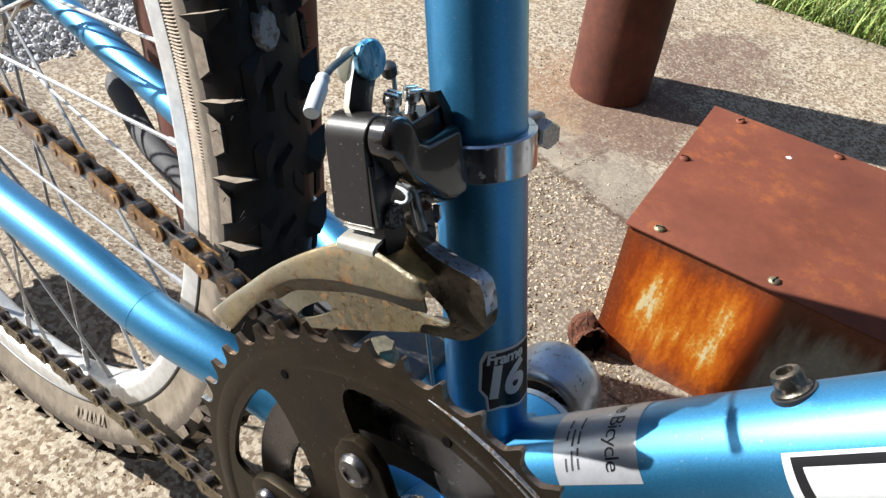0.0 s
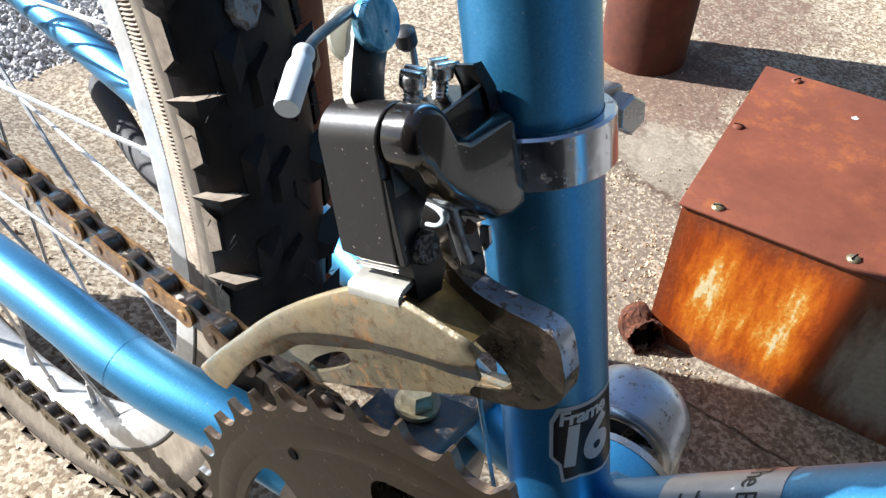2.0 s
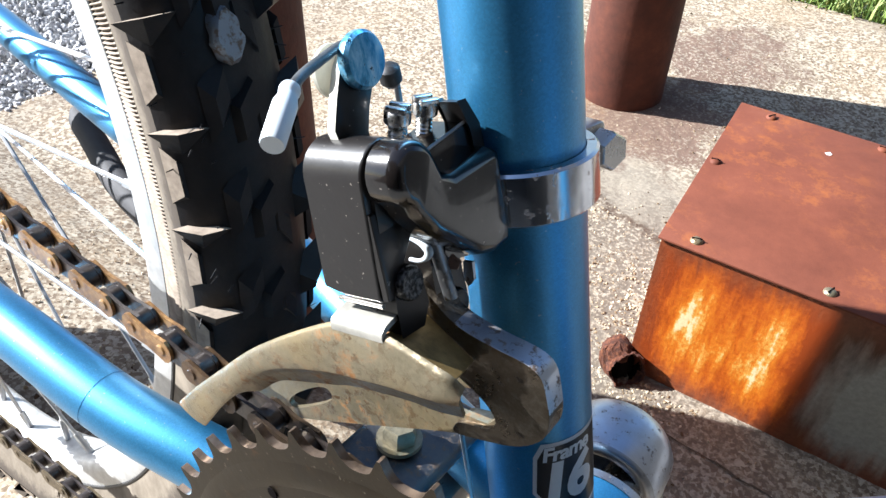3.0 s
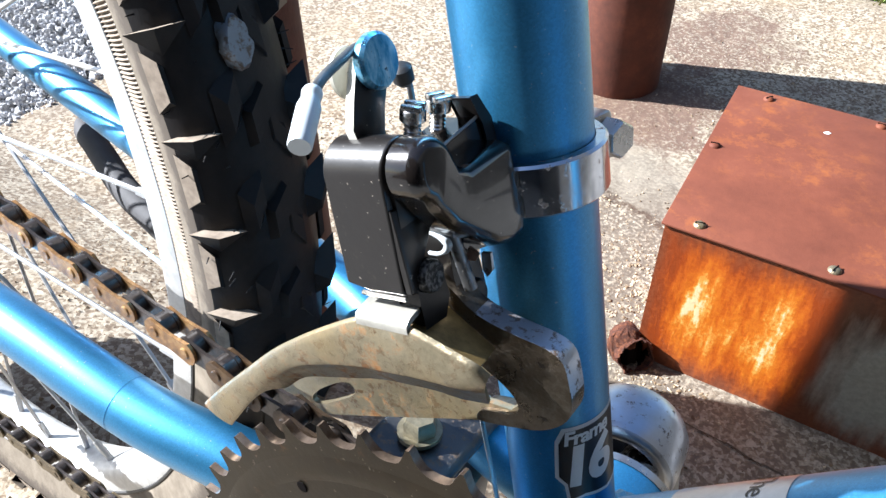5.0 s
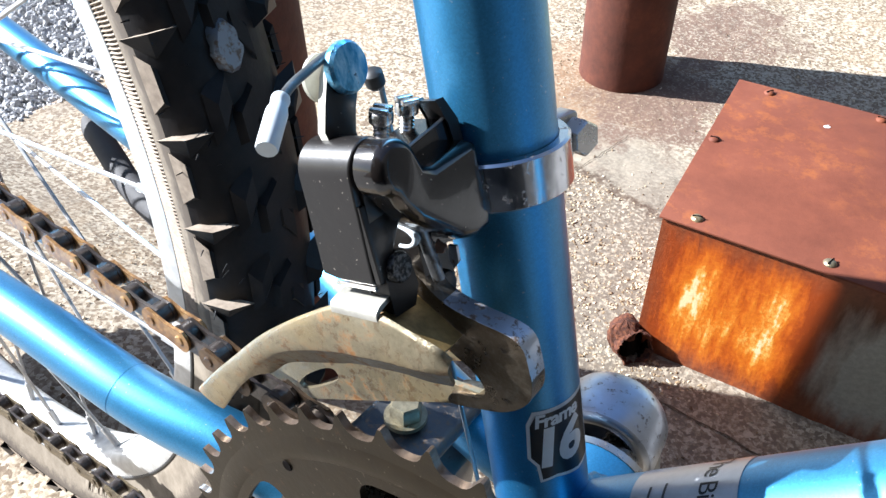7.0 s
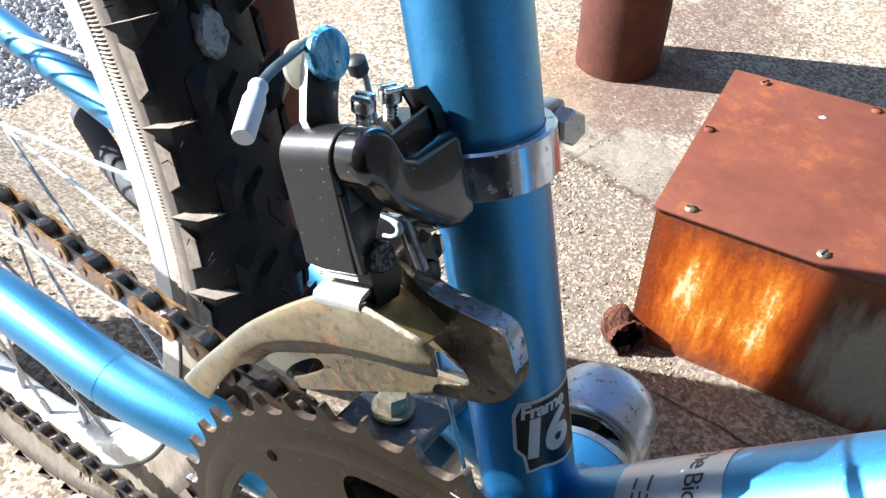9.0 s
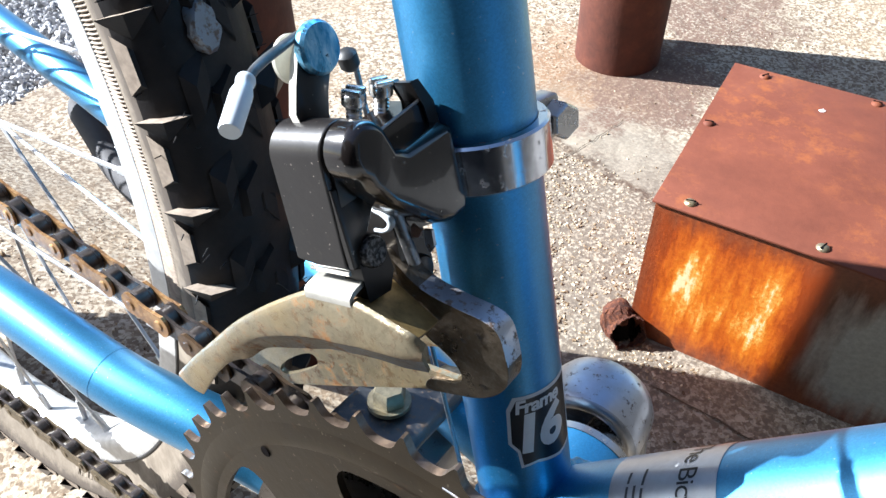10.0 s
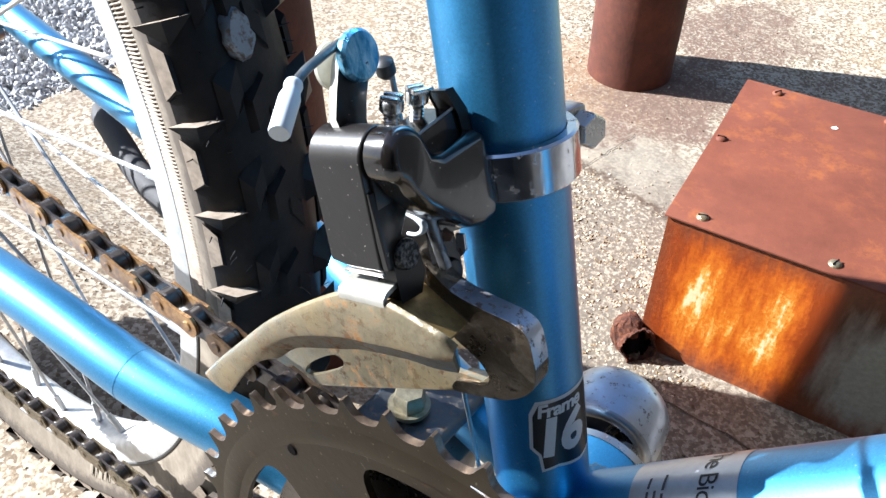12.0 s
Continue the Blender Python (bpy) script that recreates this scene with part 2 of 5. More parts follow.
def mat_sidewall():
    n = Nodes("dusty skinwall rubber")
    dust = n.noise(55.0, 6, 0.7)
    sep = n.add("ShaderNodeSeparateXYZ")
    n.link(n.pos, sep.inputs[0])
    ax = n.math("SUBTRACT", sep.outputs[0], AXLE.x)
    az = n.math("SUBTRACT", sep.outputs[2], AXLE.z)
    rad = n.math("SQRT", n.math("ADD", n.math("MULTIPLY", ax, ax), n.math("MULTIPLY", az, az)))
    col = n.ramp(dust, (0.3, (0.105, 0.083, 0.058)), (0.7, (0.245, 0.205, 0.155)))
    # black tread rubber laps ragged over the tan casing
    lap = n.math("MULTIPLY_ADD", rad, 110.0, n.math("MULTIPLY_ADD", n.noise(160.0, 6, 0.75), 2.2, -29.9))
    lap = n.ramp(lap, (0.0, 0.0), (0.75, 1.0))
    col = n.mix(n.math("MULTIPLY", lap, 0.85), col, (0.055, 0.041, 0.030))
    n.set(Base_Color=col, Roughness=0.85)
    n.bump(dust, 0.3, 0.001)
    return n.mat


def mat_rubber():
    n = Nodes("dusty black tread rubber")
    dust = n.ramp(n.noise(120.0, 6, 0.7), (0.45, 0.0), (0.8, 1.0))
    n.set(Base_Color=n.mix(n.math("MULTIPLY", dust, 0.4), (0.0088, 0.0074, 0.0076), (0.036, 0.026, 0.022)), Roughness=0.55, Specular_IOR_Level=0.3)
    n.bump(n.noise(500.0, 4), 0.2, 0.0006)
    return n.mat


# Tan of the casing ribs, also the sunlit tint of knob faces.
def mat_knob():
    n = Nodes("scuffed tan rubber flank")
    n.set(Base_Color=n.ramp(n.noise(260.0, 5), (0.3, (0.17, 0.13, 0.095)), (0.7, (0.34, 0.28, 0.215))), Roughness=0.8)
    return n.mat


def mat_rim():
    n = Nodes("brushed aluminium rim")
    streak = n.noise(140.0, 5, 0.7)
    n.set(Base_Color=n.ramp(streak, (0.3, (0.44, 0.435, 0.42)), (0.7, (0.66, 0.655, 0.64))), Metallic=0.55, Roughness=n.math("MULTIPLY_ADD", streak, 0.2, 0.38))
    n.bump(streak, 0.08, 0.0004)
    return n.mat


def mat_rust_top():
    n = Nodes("rusty red oxide sheet")
    a = n.noise(14.0, 7, 0.7)
    spots = n.ramp(n.noise(42.0, 7, 0.78), (0.50, 0.0), (0.62, 1.0))
    col = n.ramp(a, (0.3, (0.100, 0.027, 0.0135)), (0.55, (0.145, 0.041, 0.0205)), (0.8, (0.190, 0.062, 0.032)))
    col = n.mix(n.math("MULTIPLY", spots, n.ramp(n.noise(7.0, 3), (0.42, 0.0), (0.60, 0.50))), col, (0.32, 0.098, 0.018))
    n.set(Base_Color=col, Roughness=0.72, Specular_IOR_Level=0.35)
    n.bump(n.noise(180.0, 5), 0.25, 0.001)
    return n.mat


def mat_rust_face():
    n = Nodes("orange rust streaks over cream paint")
    run = n.mapped((120.0, 120.0, 24.0))
    streak = n.noise(1.0, 5, 0.62, run)
    broad = n.noise(1.0, 3, 0.5, n.mapped((26.0, 26.0, 7.0)))
    fine = n.noise(240.0, 4, 0.65)
    sep = n.add("ShaderNodeSeparateXYZ")
    n.link(n.pos, sep.inputs[0])
    x, z = sep.outputs[0], sep.outputs[2]

    def patch(cx, cz, rx, rz):
        """1 in the middle of a patch of old paint, 0 at its rim, below 0 outside."""
        a = n.math("MULTIPLY_ADD", x, 1 / rx, -cx / rx)
        b = n.math("MULTIPLY_ADD", z, 1 / rz, -cz / rz)
        return n.math("SUBTRACT", 1.0, n.math("SQRT", n.math("MULTIPLY_ADD", a, a, n.math("MULTIPLY", b, b))))

    worn = n.math("MAXIMUM", patch(-0.055, 0.034, 0.021, 0.050), n.math("MAXIMUM", patch(0.009, 0.058, 0.015, 0.032), patch(0.000, 0.010, 0.026, 0.042)))
    worn = n.math("MAXIMUM", worn, n.math("ADD", patch(-0.026, 0.020, 0.045, 0.060), -0.28))
    worn = n.math("MAXIMUM", worn, -1.0)
    level = n.math("MULTIPLY_ADD", worn, 0.36, n.math("MULTIPLY_ADD", streak, 0.95, n.math("MULTIPLY_ADD", broad, 0.70, n.math("MULTIPLY_ADD", fine, 0.40, -0.70))))
    col = n.ramp(level, (0.14, (0.27, 0.045, 0.005)), (0.36, (0.44, 0.092, 0.006)), (0.54, (0.55, 0.155, 0.010)), (0.65, (0.62, 0.32, 0.060)), (0.73, (0.68, 0.56, 0.31)))
    # the post's shade painted in: cream dulled to grey, brown runs darkened (mask old)
    grey = n.math("MULTIPLY_ADD", patch(0.100, 0.026, 0.062, 0.074), 1.0, n.math("MULTIPLY_ADD", streak, 0.6, n.math("MULTIPLY_ADD", broad, 1.1, -0.74)))
    old = n.ramp(n.math("MULTIPLY_ADD", broad, 0.02, x), (0.050, 0.0), (0.060, 1.0))
    brown = n.ramp(streak, (0.35, (0.050, 0.018, 0.008)), (0.62, (0.150, 0.050, 0.018)))
    shaded = n.mix(n.ramp(grey, (0.05, 0.0), (0.45, 1.0)), brown, n.ramp(fine, (0.35, (0.23, 0.23, 0.20)), (0.7, (0.31, 0.305, 0.265))))
    col = n.mix(old, col, shaded)
    # the folded edges and the foot have gone brown
    top = n.math("MULTIPLY_ADD", z, -26.0, 2.90)
    foot = n.math("MULTIPLY_ADD", z, 20.0, 0.90)
    side = n.math("MULTIPLY_ADD", x, 34.0, 3.35)
    edge = n.math("ADD", n.math("MINIMUM", n.math("MINIMUM", top, foot), side), n.math("MULTIPLY_ADD", streak, 1.1, -0.55))
    seam = n.ramp(edge, (0.0, 1.0), (0.62, 0.0))
    col = n.mix(n.math("MULTIPLY", seam, 0.88), col, n.ramp(fine, (0.35, (0.120, 0.032, 0.014)), (0.65, (0.200, 0.062, 0.026))))
    n.set(Base_Color=col, Roughness=n.math("MULTIPLY_ADD", streak, 0.3, 0.24))
    n.bump(streak, 0.2, 0.0015)
    n.bump(fine, 0.3, 0.001)
    return n.mat


def mat_rust_pipe():
    n = Nodes("rust brown pipe")
    a = n.noise(26.0, 7, 0.7)
    n.set(Base_Color=n.ramp(a, (0.3, (0.046, 0.011, 0.0052)), (0.55, (0.084, 0.021, 0.0095)), (0.75, (0.135, 0.038, 0.016))), Roughness=0.8)
    n.bump(n.noise(150.0, 5), 0.3, 0.0015)
    return n.mat


def mat_plain(name, color, rough=0.5, metal=0.0, var=0.25):
    n = Nodes(name)
    v = n.ramp(n.noise(180.0, 5, 0.7), (0.25, 1.0 - var), (0.75, 1.0))
    n.set(Base_Color=n.mix(1.0, color, v, "MULTIPLY"), Roughness=rough, Metallic=metal)
    return n.mat


CONCRETE, SOIL, GRAVEL, GRASS = mat_concrete(), mat_soil(), mat_gravel(), mat_grass()
BLUE, BLACK, CHROME, CAGE, RING, TIP = mat_blue(), mat_black(), mat_chrome(), mat_cage(), mat_ring(), mat_tip()
PLATE, ROLLER = mat_chain(True), mat_chain(False)
SIDEWALL, RUBBER, KNOB, RIM = mat_sidewall(), mat_rubber(), mat_knob(), mat_rim()
RUST_TOP, RUST_FACE, RUST_PIPE = mat_rust_top(), mat_rust_face(), mat_rust_pipe()
STEEL = mat_chrome("galvanised bracket steel", (0.34, 0.35, 0.37), 0.34, 0.7)
PALE = mat_plain("dull pale washer", (0.62, 0.60, 0.52), 0.55, 0.1)
def mat_milky():
    n = Nodes("milky plastic washer")
    col = n.ramp(n.noise(140.0, 4, 0.6), (0.3, (0.52, 0.50, 0.42)), (0.7, (0.74, 0.73, 0.66)))
    n.set(Base_Color=col, Roughness=0.5)
    thin, both = n.add("ShaderNodeBsdfTranslucent"), n.add("ShaderNodeMixShader", Fac=0.5)
    n.link(col, thin.inputs["Color"])
    n.link(n.bsdf.outputs[0], both.inputs[1])
    n.link(thin.outputs[0], both.inputs[2])
    n.link(both.outputs[0], n.tree.nodes["Material Output"].inputs["Surface"])
    return n.mat


MILKY = mat_milky()
SPOKE = mat_plain("dull spoke steel", (0.62, 0.62, 0.62), 0.34, 0.55)
TAB = mat_plain("bright zinc fold", (0.46, 0.44, 0.385), 0.38, 0.45, 0.35)
BRASS = mat_plain("yellow-brown rusty plate", (0.46, 0.32, 0.125), 0.42, 0.30, 0.75)
CABLE = mat_plain("grey twisted steel cable", (0.16, 0.17, 0.18), 0.5, 0.6, 0.7)
BRIGHT = mat_plain("yellowish zinc plating", (0.36, 0.315, 0.21), 0.40, 0.55, 0.7)
CRIMP = mat_plain("white plastic cable cap", (0.60, 0.65, 0.68), 0.35, 0.0, 0.1)
DARK = mat_plain("dull dark plastic", (0.02, 0.02, 0.021), 0.5)
WHITE = mat_plain("white vinyl", (0.78, 0.80, 0.80), 0.35, 0.0, 0.12)
INK = mat_plain("black vinyl", (0.012, 0.012, 0.014), 0.35)
FOIL = mat_plain("silver foil label", (0.62, 0.63, 0.66), 0.30, 0.62, 0.25)
def mat_nose():
    n = Nodes("brown-filmed worn chrome")
    film = n.noise(120.0, 5, 0.66)
    rub = n.noise(420.0, 4, 0.7)
    # mirrored surroundings put into the colour: brown for dark ones, pale for glints
    col = n.ramp(n.math("MULTIPLY_ADD", rub, 0.45, n.math("MULTIPLY", film, 0.8)), (0.40, (0.085, 0.066, 0.045)), (0.64, (0.130, 0.106, 0.078)), (0.84, (0.21, 0.19, 0.155)), (0.96, (0.42, 0.40, 0.36)))
    pit = n.ramp(n.noise(300.0, 5, 0.7), (0.60, 0.0), (0.66, 1.0))
    n.set(Base_Color=n.mix(pit, col, (0.035, 0.022, 0.014)), Metallic=n.math("MULTIPLY_ADD", pit, -0.7, 0.92), Roughness=n.math("MULTIPLY_ADD", film, 0.42, 0.10))
    n.bump(pit, 0.3, 0.0004)
    n.bump(film, 0.25, 0.003)
    return n.mat


NOSE = mat_nose()
OILY = mat_chrome("oily dark steel", (0.105, 0.10, 0.105), 0.24, 0.8, 0.60)
ENAMEL = mat_black("glossy black enamel", 0.10, 0.04, 0.5)
PITTED = mat_chrome("rubbed pitted chrome", (0.46, 0.48, 0.53), 0.34, 1.0, 0.52)
NEAR_BLACK = mat_plain("black chain grease on steel", (0.016, 0.014, 0.013), 0.3, 0.5, 0.6)
SOIL_DARK = mat_plain("earth-filled crack", (0.10, 0.08, 0.055), 0.95, 0.0, 0.5)
GREY_INK = mat_plain("faded grey print", (0.05, 0.05, 0.055), 0.4)
# near-black put on holes and slots in place of the shade inside them
HOLLOW_BLACK = mat_plain("soot-black hollow", (0.006, 0.005, 0.005), 0.9)
HOLLOW_BLACK.node_tree.nodes["Principled BSDF"].inputs["Specular IOR Level"].default_value = 0.03

# ------------------------------------------------------------------ mesh tools


def part(name, bm, material, parent=None, label="", sharp=38.0, crisp=()):
    """One mesh object from a bmesh, under parent. crisp: edges that stay sharp."""
    bmesh.ops.recalc_face_normals(bm, faces=bm.faces)
    for f in bm.faces:
        f.smooth = True
    for e in bm.edges:
        e.smooth = not (len(e.link_faces) == 2 and e.calc_face_angle() > radians(sharp)) and e not in crisp
    me = bpy.data.meshes.new(name)
    bm.to_mesh(me)
    bm.free()
    for m in (material if isinstance(material, (list, tuple)) else (material,)):
        me.materials.append(m)
    ob = new(name, me)
    if parent:
        ob.parent = parent
    return tagged(ob, label) if label else ob


def basis(axis, hint=(0, 0, 1)):
    """Two unit vectors across axis."""
    a = Vector(axis).normalized()
    h = Vector(hint)
    if abs(a.dot(h.normalized())) > 0.97:
        h = Vector((1, 0, 0))
    b = (h - a * h.dot(a)).normalized()
    return b, a.cross(b)


def smooth_path(pts, step=6):
    """A Catmull-Rom path through pts."""
    p = [Vector(q) for q in pts]
    p = [p[0] * 2 - p[1]] + p + [p[-1] * 2 - p[-2]]
    out = []
    for i in range(1, len(p) - 2):
        for k in range(step):
            t = k / step
            a, b, c, d = p[i - 1:i + 3]
            out.append(0.5 * (2 * b + (c - a) * t + (2 * a - 5 * b + 4 * c - d) * t * t + (3 * b - a - 3 * c + d) * t ** 3))
    return out + [p[-2]]


def sweep(bm, pts, radius, seg=16, caps=True, closed=False):
    """A tube along pts; radius: one number, or one for each point."""
    pts = [Vector(p) for p in pts]
    n = len(pts)
    rad = list(radius) if isinstance(radius, (list, tuple)) else [radius] * n
    rings, b = [], None
    for i, p in enumerate(pts):
        t = (pts[(i + 1) % n] - pts[i - 1]) if closed else pts[min(i + 1, n - 1)] - pts[max(i - 1, 0)]
        t.normalize()
        b = basis(t)[0] if b is None else (b - t * b.dot(t)).normalized()
        c = t.cross(b)
        rings.append([bm.verts.new(p + rad[i] * (math.cos(a) * b + math.sin(a) * c)) for a in (2 * math.pi * k / seg for k in range(seg))])
    for i in range(n if closed else n - 1):
        r, s = rings[i], rings[(i + 1) % n]
        for k in range(seg):
            bm.faces.new((r[k], r[(k + 1) % seg], s[(k + 1) % seg], s[k]))
    if caps and not closed:
        bm.faces.new(rings[0][::-1])
        bm.faces.new(rings[-1])
    return bm


def lathe(bm, profile, origin, axis, seg=32, closed=False, index=None):
    """Turns (along, radius) pairs round axis. index: a material number for each stretch."""
    o, a = Vector(origin), Vector(axis).normalized()
    b, c = basis(a)
    rings = []
    for s, r in profile:
        if r < 1e-6:
            rings.append([bm.verts.new(o + a * s)])
        else:
            rings.append([bm.verts.new(o + a * s + r * (math.cos(t) * b + math.sin(t) * c)) for t in (2 * math.pi * k / seg for k in range(seg))])
    pairs = list(zip(rings, rings[1:] + ([rings[0]] if closed else [])))
    if not closed:
        pairs = pairs[:len(rings) - 1]
    for j, (r, s) in enumerate(pairs):
        for k in range(seg):
            v = [r[k % len(r)], r[(k + 1) % len(r)], s[(k + 1) % len(s)], s[k % len(s)]]
            v = list(dict.fromkeys(v))
            if len(v) > 2:
                f = bm.faces.new(v)
                if index:
                    f.material_index = index[j]
    return bm


def soften(bm, width, seg=2, angle=30.0):
    edges = [e for e in bm.edges if len(e.link_faces) == 2 and e.calc_face_angle() > radians(angle)]
    bmesh.ops.bevel(bm, geom=edges, offset=width, segments=seg, affect="EDGES", profile=0.5, clamp_overlap=True)
    return bm


def plate(bm, outline, thick, m, holes=(), bevel=0.0, bseg=2):
    """A flat plate: a 2D outline (and holes) in m's xy plane, thick along its z, centred."""
    edges = []
    for loop in (outline, *holes):
        vs = [bm.verts.new((x, y, -thick / 2)) for x, y in loop]
        edges += [bm.edges.new((vs[i], vs[(i + 1) % len(vs)])) for i in range(len(vs))]
    made = bmesh.ops.triangle_fill(bm, use_beauty=True, use_dissolve=False, edges=edges)
    faces = [g for g in made["geom"] if isinstance(g, bmesh.types.BMFace)]
    ext = bmesh.ops.extrude_face_region(bm, geom=faces)
    verts = [g for g in ext["geom"] if isinstance(g, bmesh.types.BMVert)]
    bmesh.ops.translate(bm, vec=(0, 0, thick), verts=verts)
    if bevel:
        bmesh.ops.dissolve_limit(bm, angle_limit=0.01, verts=bm.verts[:], edges=bm.edges[:])
        soften(bm, bevel, bseg)
    bmesh.ops.transform(bm, matrix=m, verts=bm.verts[:])
    return bm


def block(bm, size, m, bevel=0.0, bseg=2):
    bmesh.ops.create_cube(bm, size=1.0, matrix=Matrix.Diagonal((*size, 1)))
    if bevel:
        soften(bm, bevel, bseg)
    bmesh.ops.transform(bm, matrix=m, verts=bm.verts[:])
    return bm


def join(bm, other):
    """Adds the mesh of other to bm."""
    me = bpy.data.meshes.new("join")
    other.to_mesh(me)
    other.free()
    bm.from_mesh(me)
    bpy.data.meshes.remove(me)
    return bm


def frame_at(origin, z, x=(1, 0, 0)):
    """A matrix whose z axis is z and whose x axis lies close to x."""
    z = Vector(z).normalized()
    x = Vector(x)
    x = (x - z * x.dot(z)).normalized()
    m = Matrix((x, z.cross(x), z)).transposed().to_4x4()
    m.translation = origin
    return m


def chaikin(pts, times=3):
    for _ in range(times):
        out = []
        for i, (x, y) in enumerate(pts):
            u, v = pts[(i + 1) % len(pts)]
            out += [(0.75 * x + 0.25 * u, 0.75 * y + 0.25 * v), (0.25 * x + 0.75 * u, 0.25 * y + 0.75 * v)]
        pts = out
    return pts


def hex_head(bm, origin, axis, across, height):
    r = across / math.sqrt(3)
    lathe(bm, [(0, 0), (0, r), (height * 0.8, r), (height, r * 0.86), (height, 0)], origin, axis, seg=6)
    return bm


def mm(*v):
    return Vector(v) * 0.001


# ------------------------------------------------------------------ ground and surroundings

def pad_height(y):
    """The pad falls a little away from the bicycle."""
    t = min(1.0, max(0.0, (y - 0.03) / 0.24))
    return 0.031 - 0.076 * t * t * (3 - 2 * t)


def build_ground():
    bm = bmesh.new()
    bmesh.ops.create_grid(bm, x_segments=8, y_segments=8, size=150.0, matrix=Matrix.Translation((0, 0, -0.075)))
    tagged(part("ground", bm, SOIL), "bare dry earth round the concrete pad", "ground", kind="structure")
    xs = [-0.951] + list(np.arange(-0.948, 0.26, 0.0033)) + [0.3, 0.4, 0.5]
    ys = [-0.28] + list(np.arange(-0.22, 1.305, 0.0033)) + [1.307]
    verts, faces = [], []
    nx, ny = len(xs), len(ys)
    for j, y in enumerate(ys):
        base = pad_height(y)
        for i, x in enumerate(xs):
            z = base
            if -0.22 <= y and x < 0.26:
                rough = min(1.0, max(0.0, 0.55 + 1.6 * noise.noise(Vector((x * 6, y * 6, 3)))))
                z += 0.0011 * rough * noise.noise(Vector((x * 55, y * 55, 0))) + 0.0005 * rough * noise.noise(Vector((x * 115, y * 115, 5))) + 0.0014 * noise.noise(Vector((x * 14, y * 14, 7)))
            verts.append((x, y, z))
    for j in range(ny - 1):
        o = j * nx
        faces += [(o + i, o + i + 1, o + nx + i + 1, o + nx + i) for i in range(nx - 1)]
    rim = [j * nx for j in range(ny)] + [(ny - 1) * nx + i for i in range(1, nx)] + [j * nx + nx - 1 for j in range(ny - 2, -1, -1)] + [i for i in range(nx - 2, -1, -1)]
    o = len(verts)
    verts += [(verts[k][0], verts[k][1], -0.12) for k in rim]
    faces += [(rim[k], rim[k + 1], o + k + 1, o + k) for k in range(len(rim) - 1)]
    me = bpy.data.meshes.new("pavement")
    me.from_pydata(verts, [], faces)
    me.materials.append(CONCRETE)
    me.polygons.foreach_set("use_smooth", [True] * len(me.polygons))
    tagged(new("pavement", me), "weathered sandy concrete pad with exposed grit", "pavement", kind="structure")


def build_cracks():
    rnd = random.Random(5)
    pad = bpy.data.objects["pavement"]
    for a, b, wide in (((-0.276, 0.572), (-0.255, 0.690), 0.9), ((-0.65, 0.688), (-0.57, 0.695), 1.0), ((-0.050, 0.3255), (0.110, 0.3195), 1.7)):
        a, b = Vector((*a, 0)), Vector((*b, 0))
        across = Vector((-(b - a).y, (b - a).x, 0)).normalized()
        bm = bmesh.new()
        prev = None
        for t in np.linspace(0, 1, 30):
            p = a.lerp(b, t) + across * (0.004 * noise.noise(Vector((t * 6, a.x * 30, 2))) + rnd.uniform(-0.0006, 0.0006))
            w = wide * rnd.uniform(0.0002, 0.0007) * (1.0 if 0.03 < t < 0.97 else 0.3)
            z = pad_height(p.y) + 0.0011
            row = [bm.verts.new((p.x + across.x * w * k, p.y + across.y * w * k, z)) for k in (-1, 1)]
            if prev:
                bm.faces.new((prev[0], row[0], row[1], prev[1]))
            prev = row
        part("crack", bm, SOIL_DARK, pad)


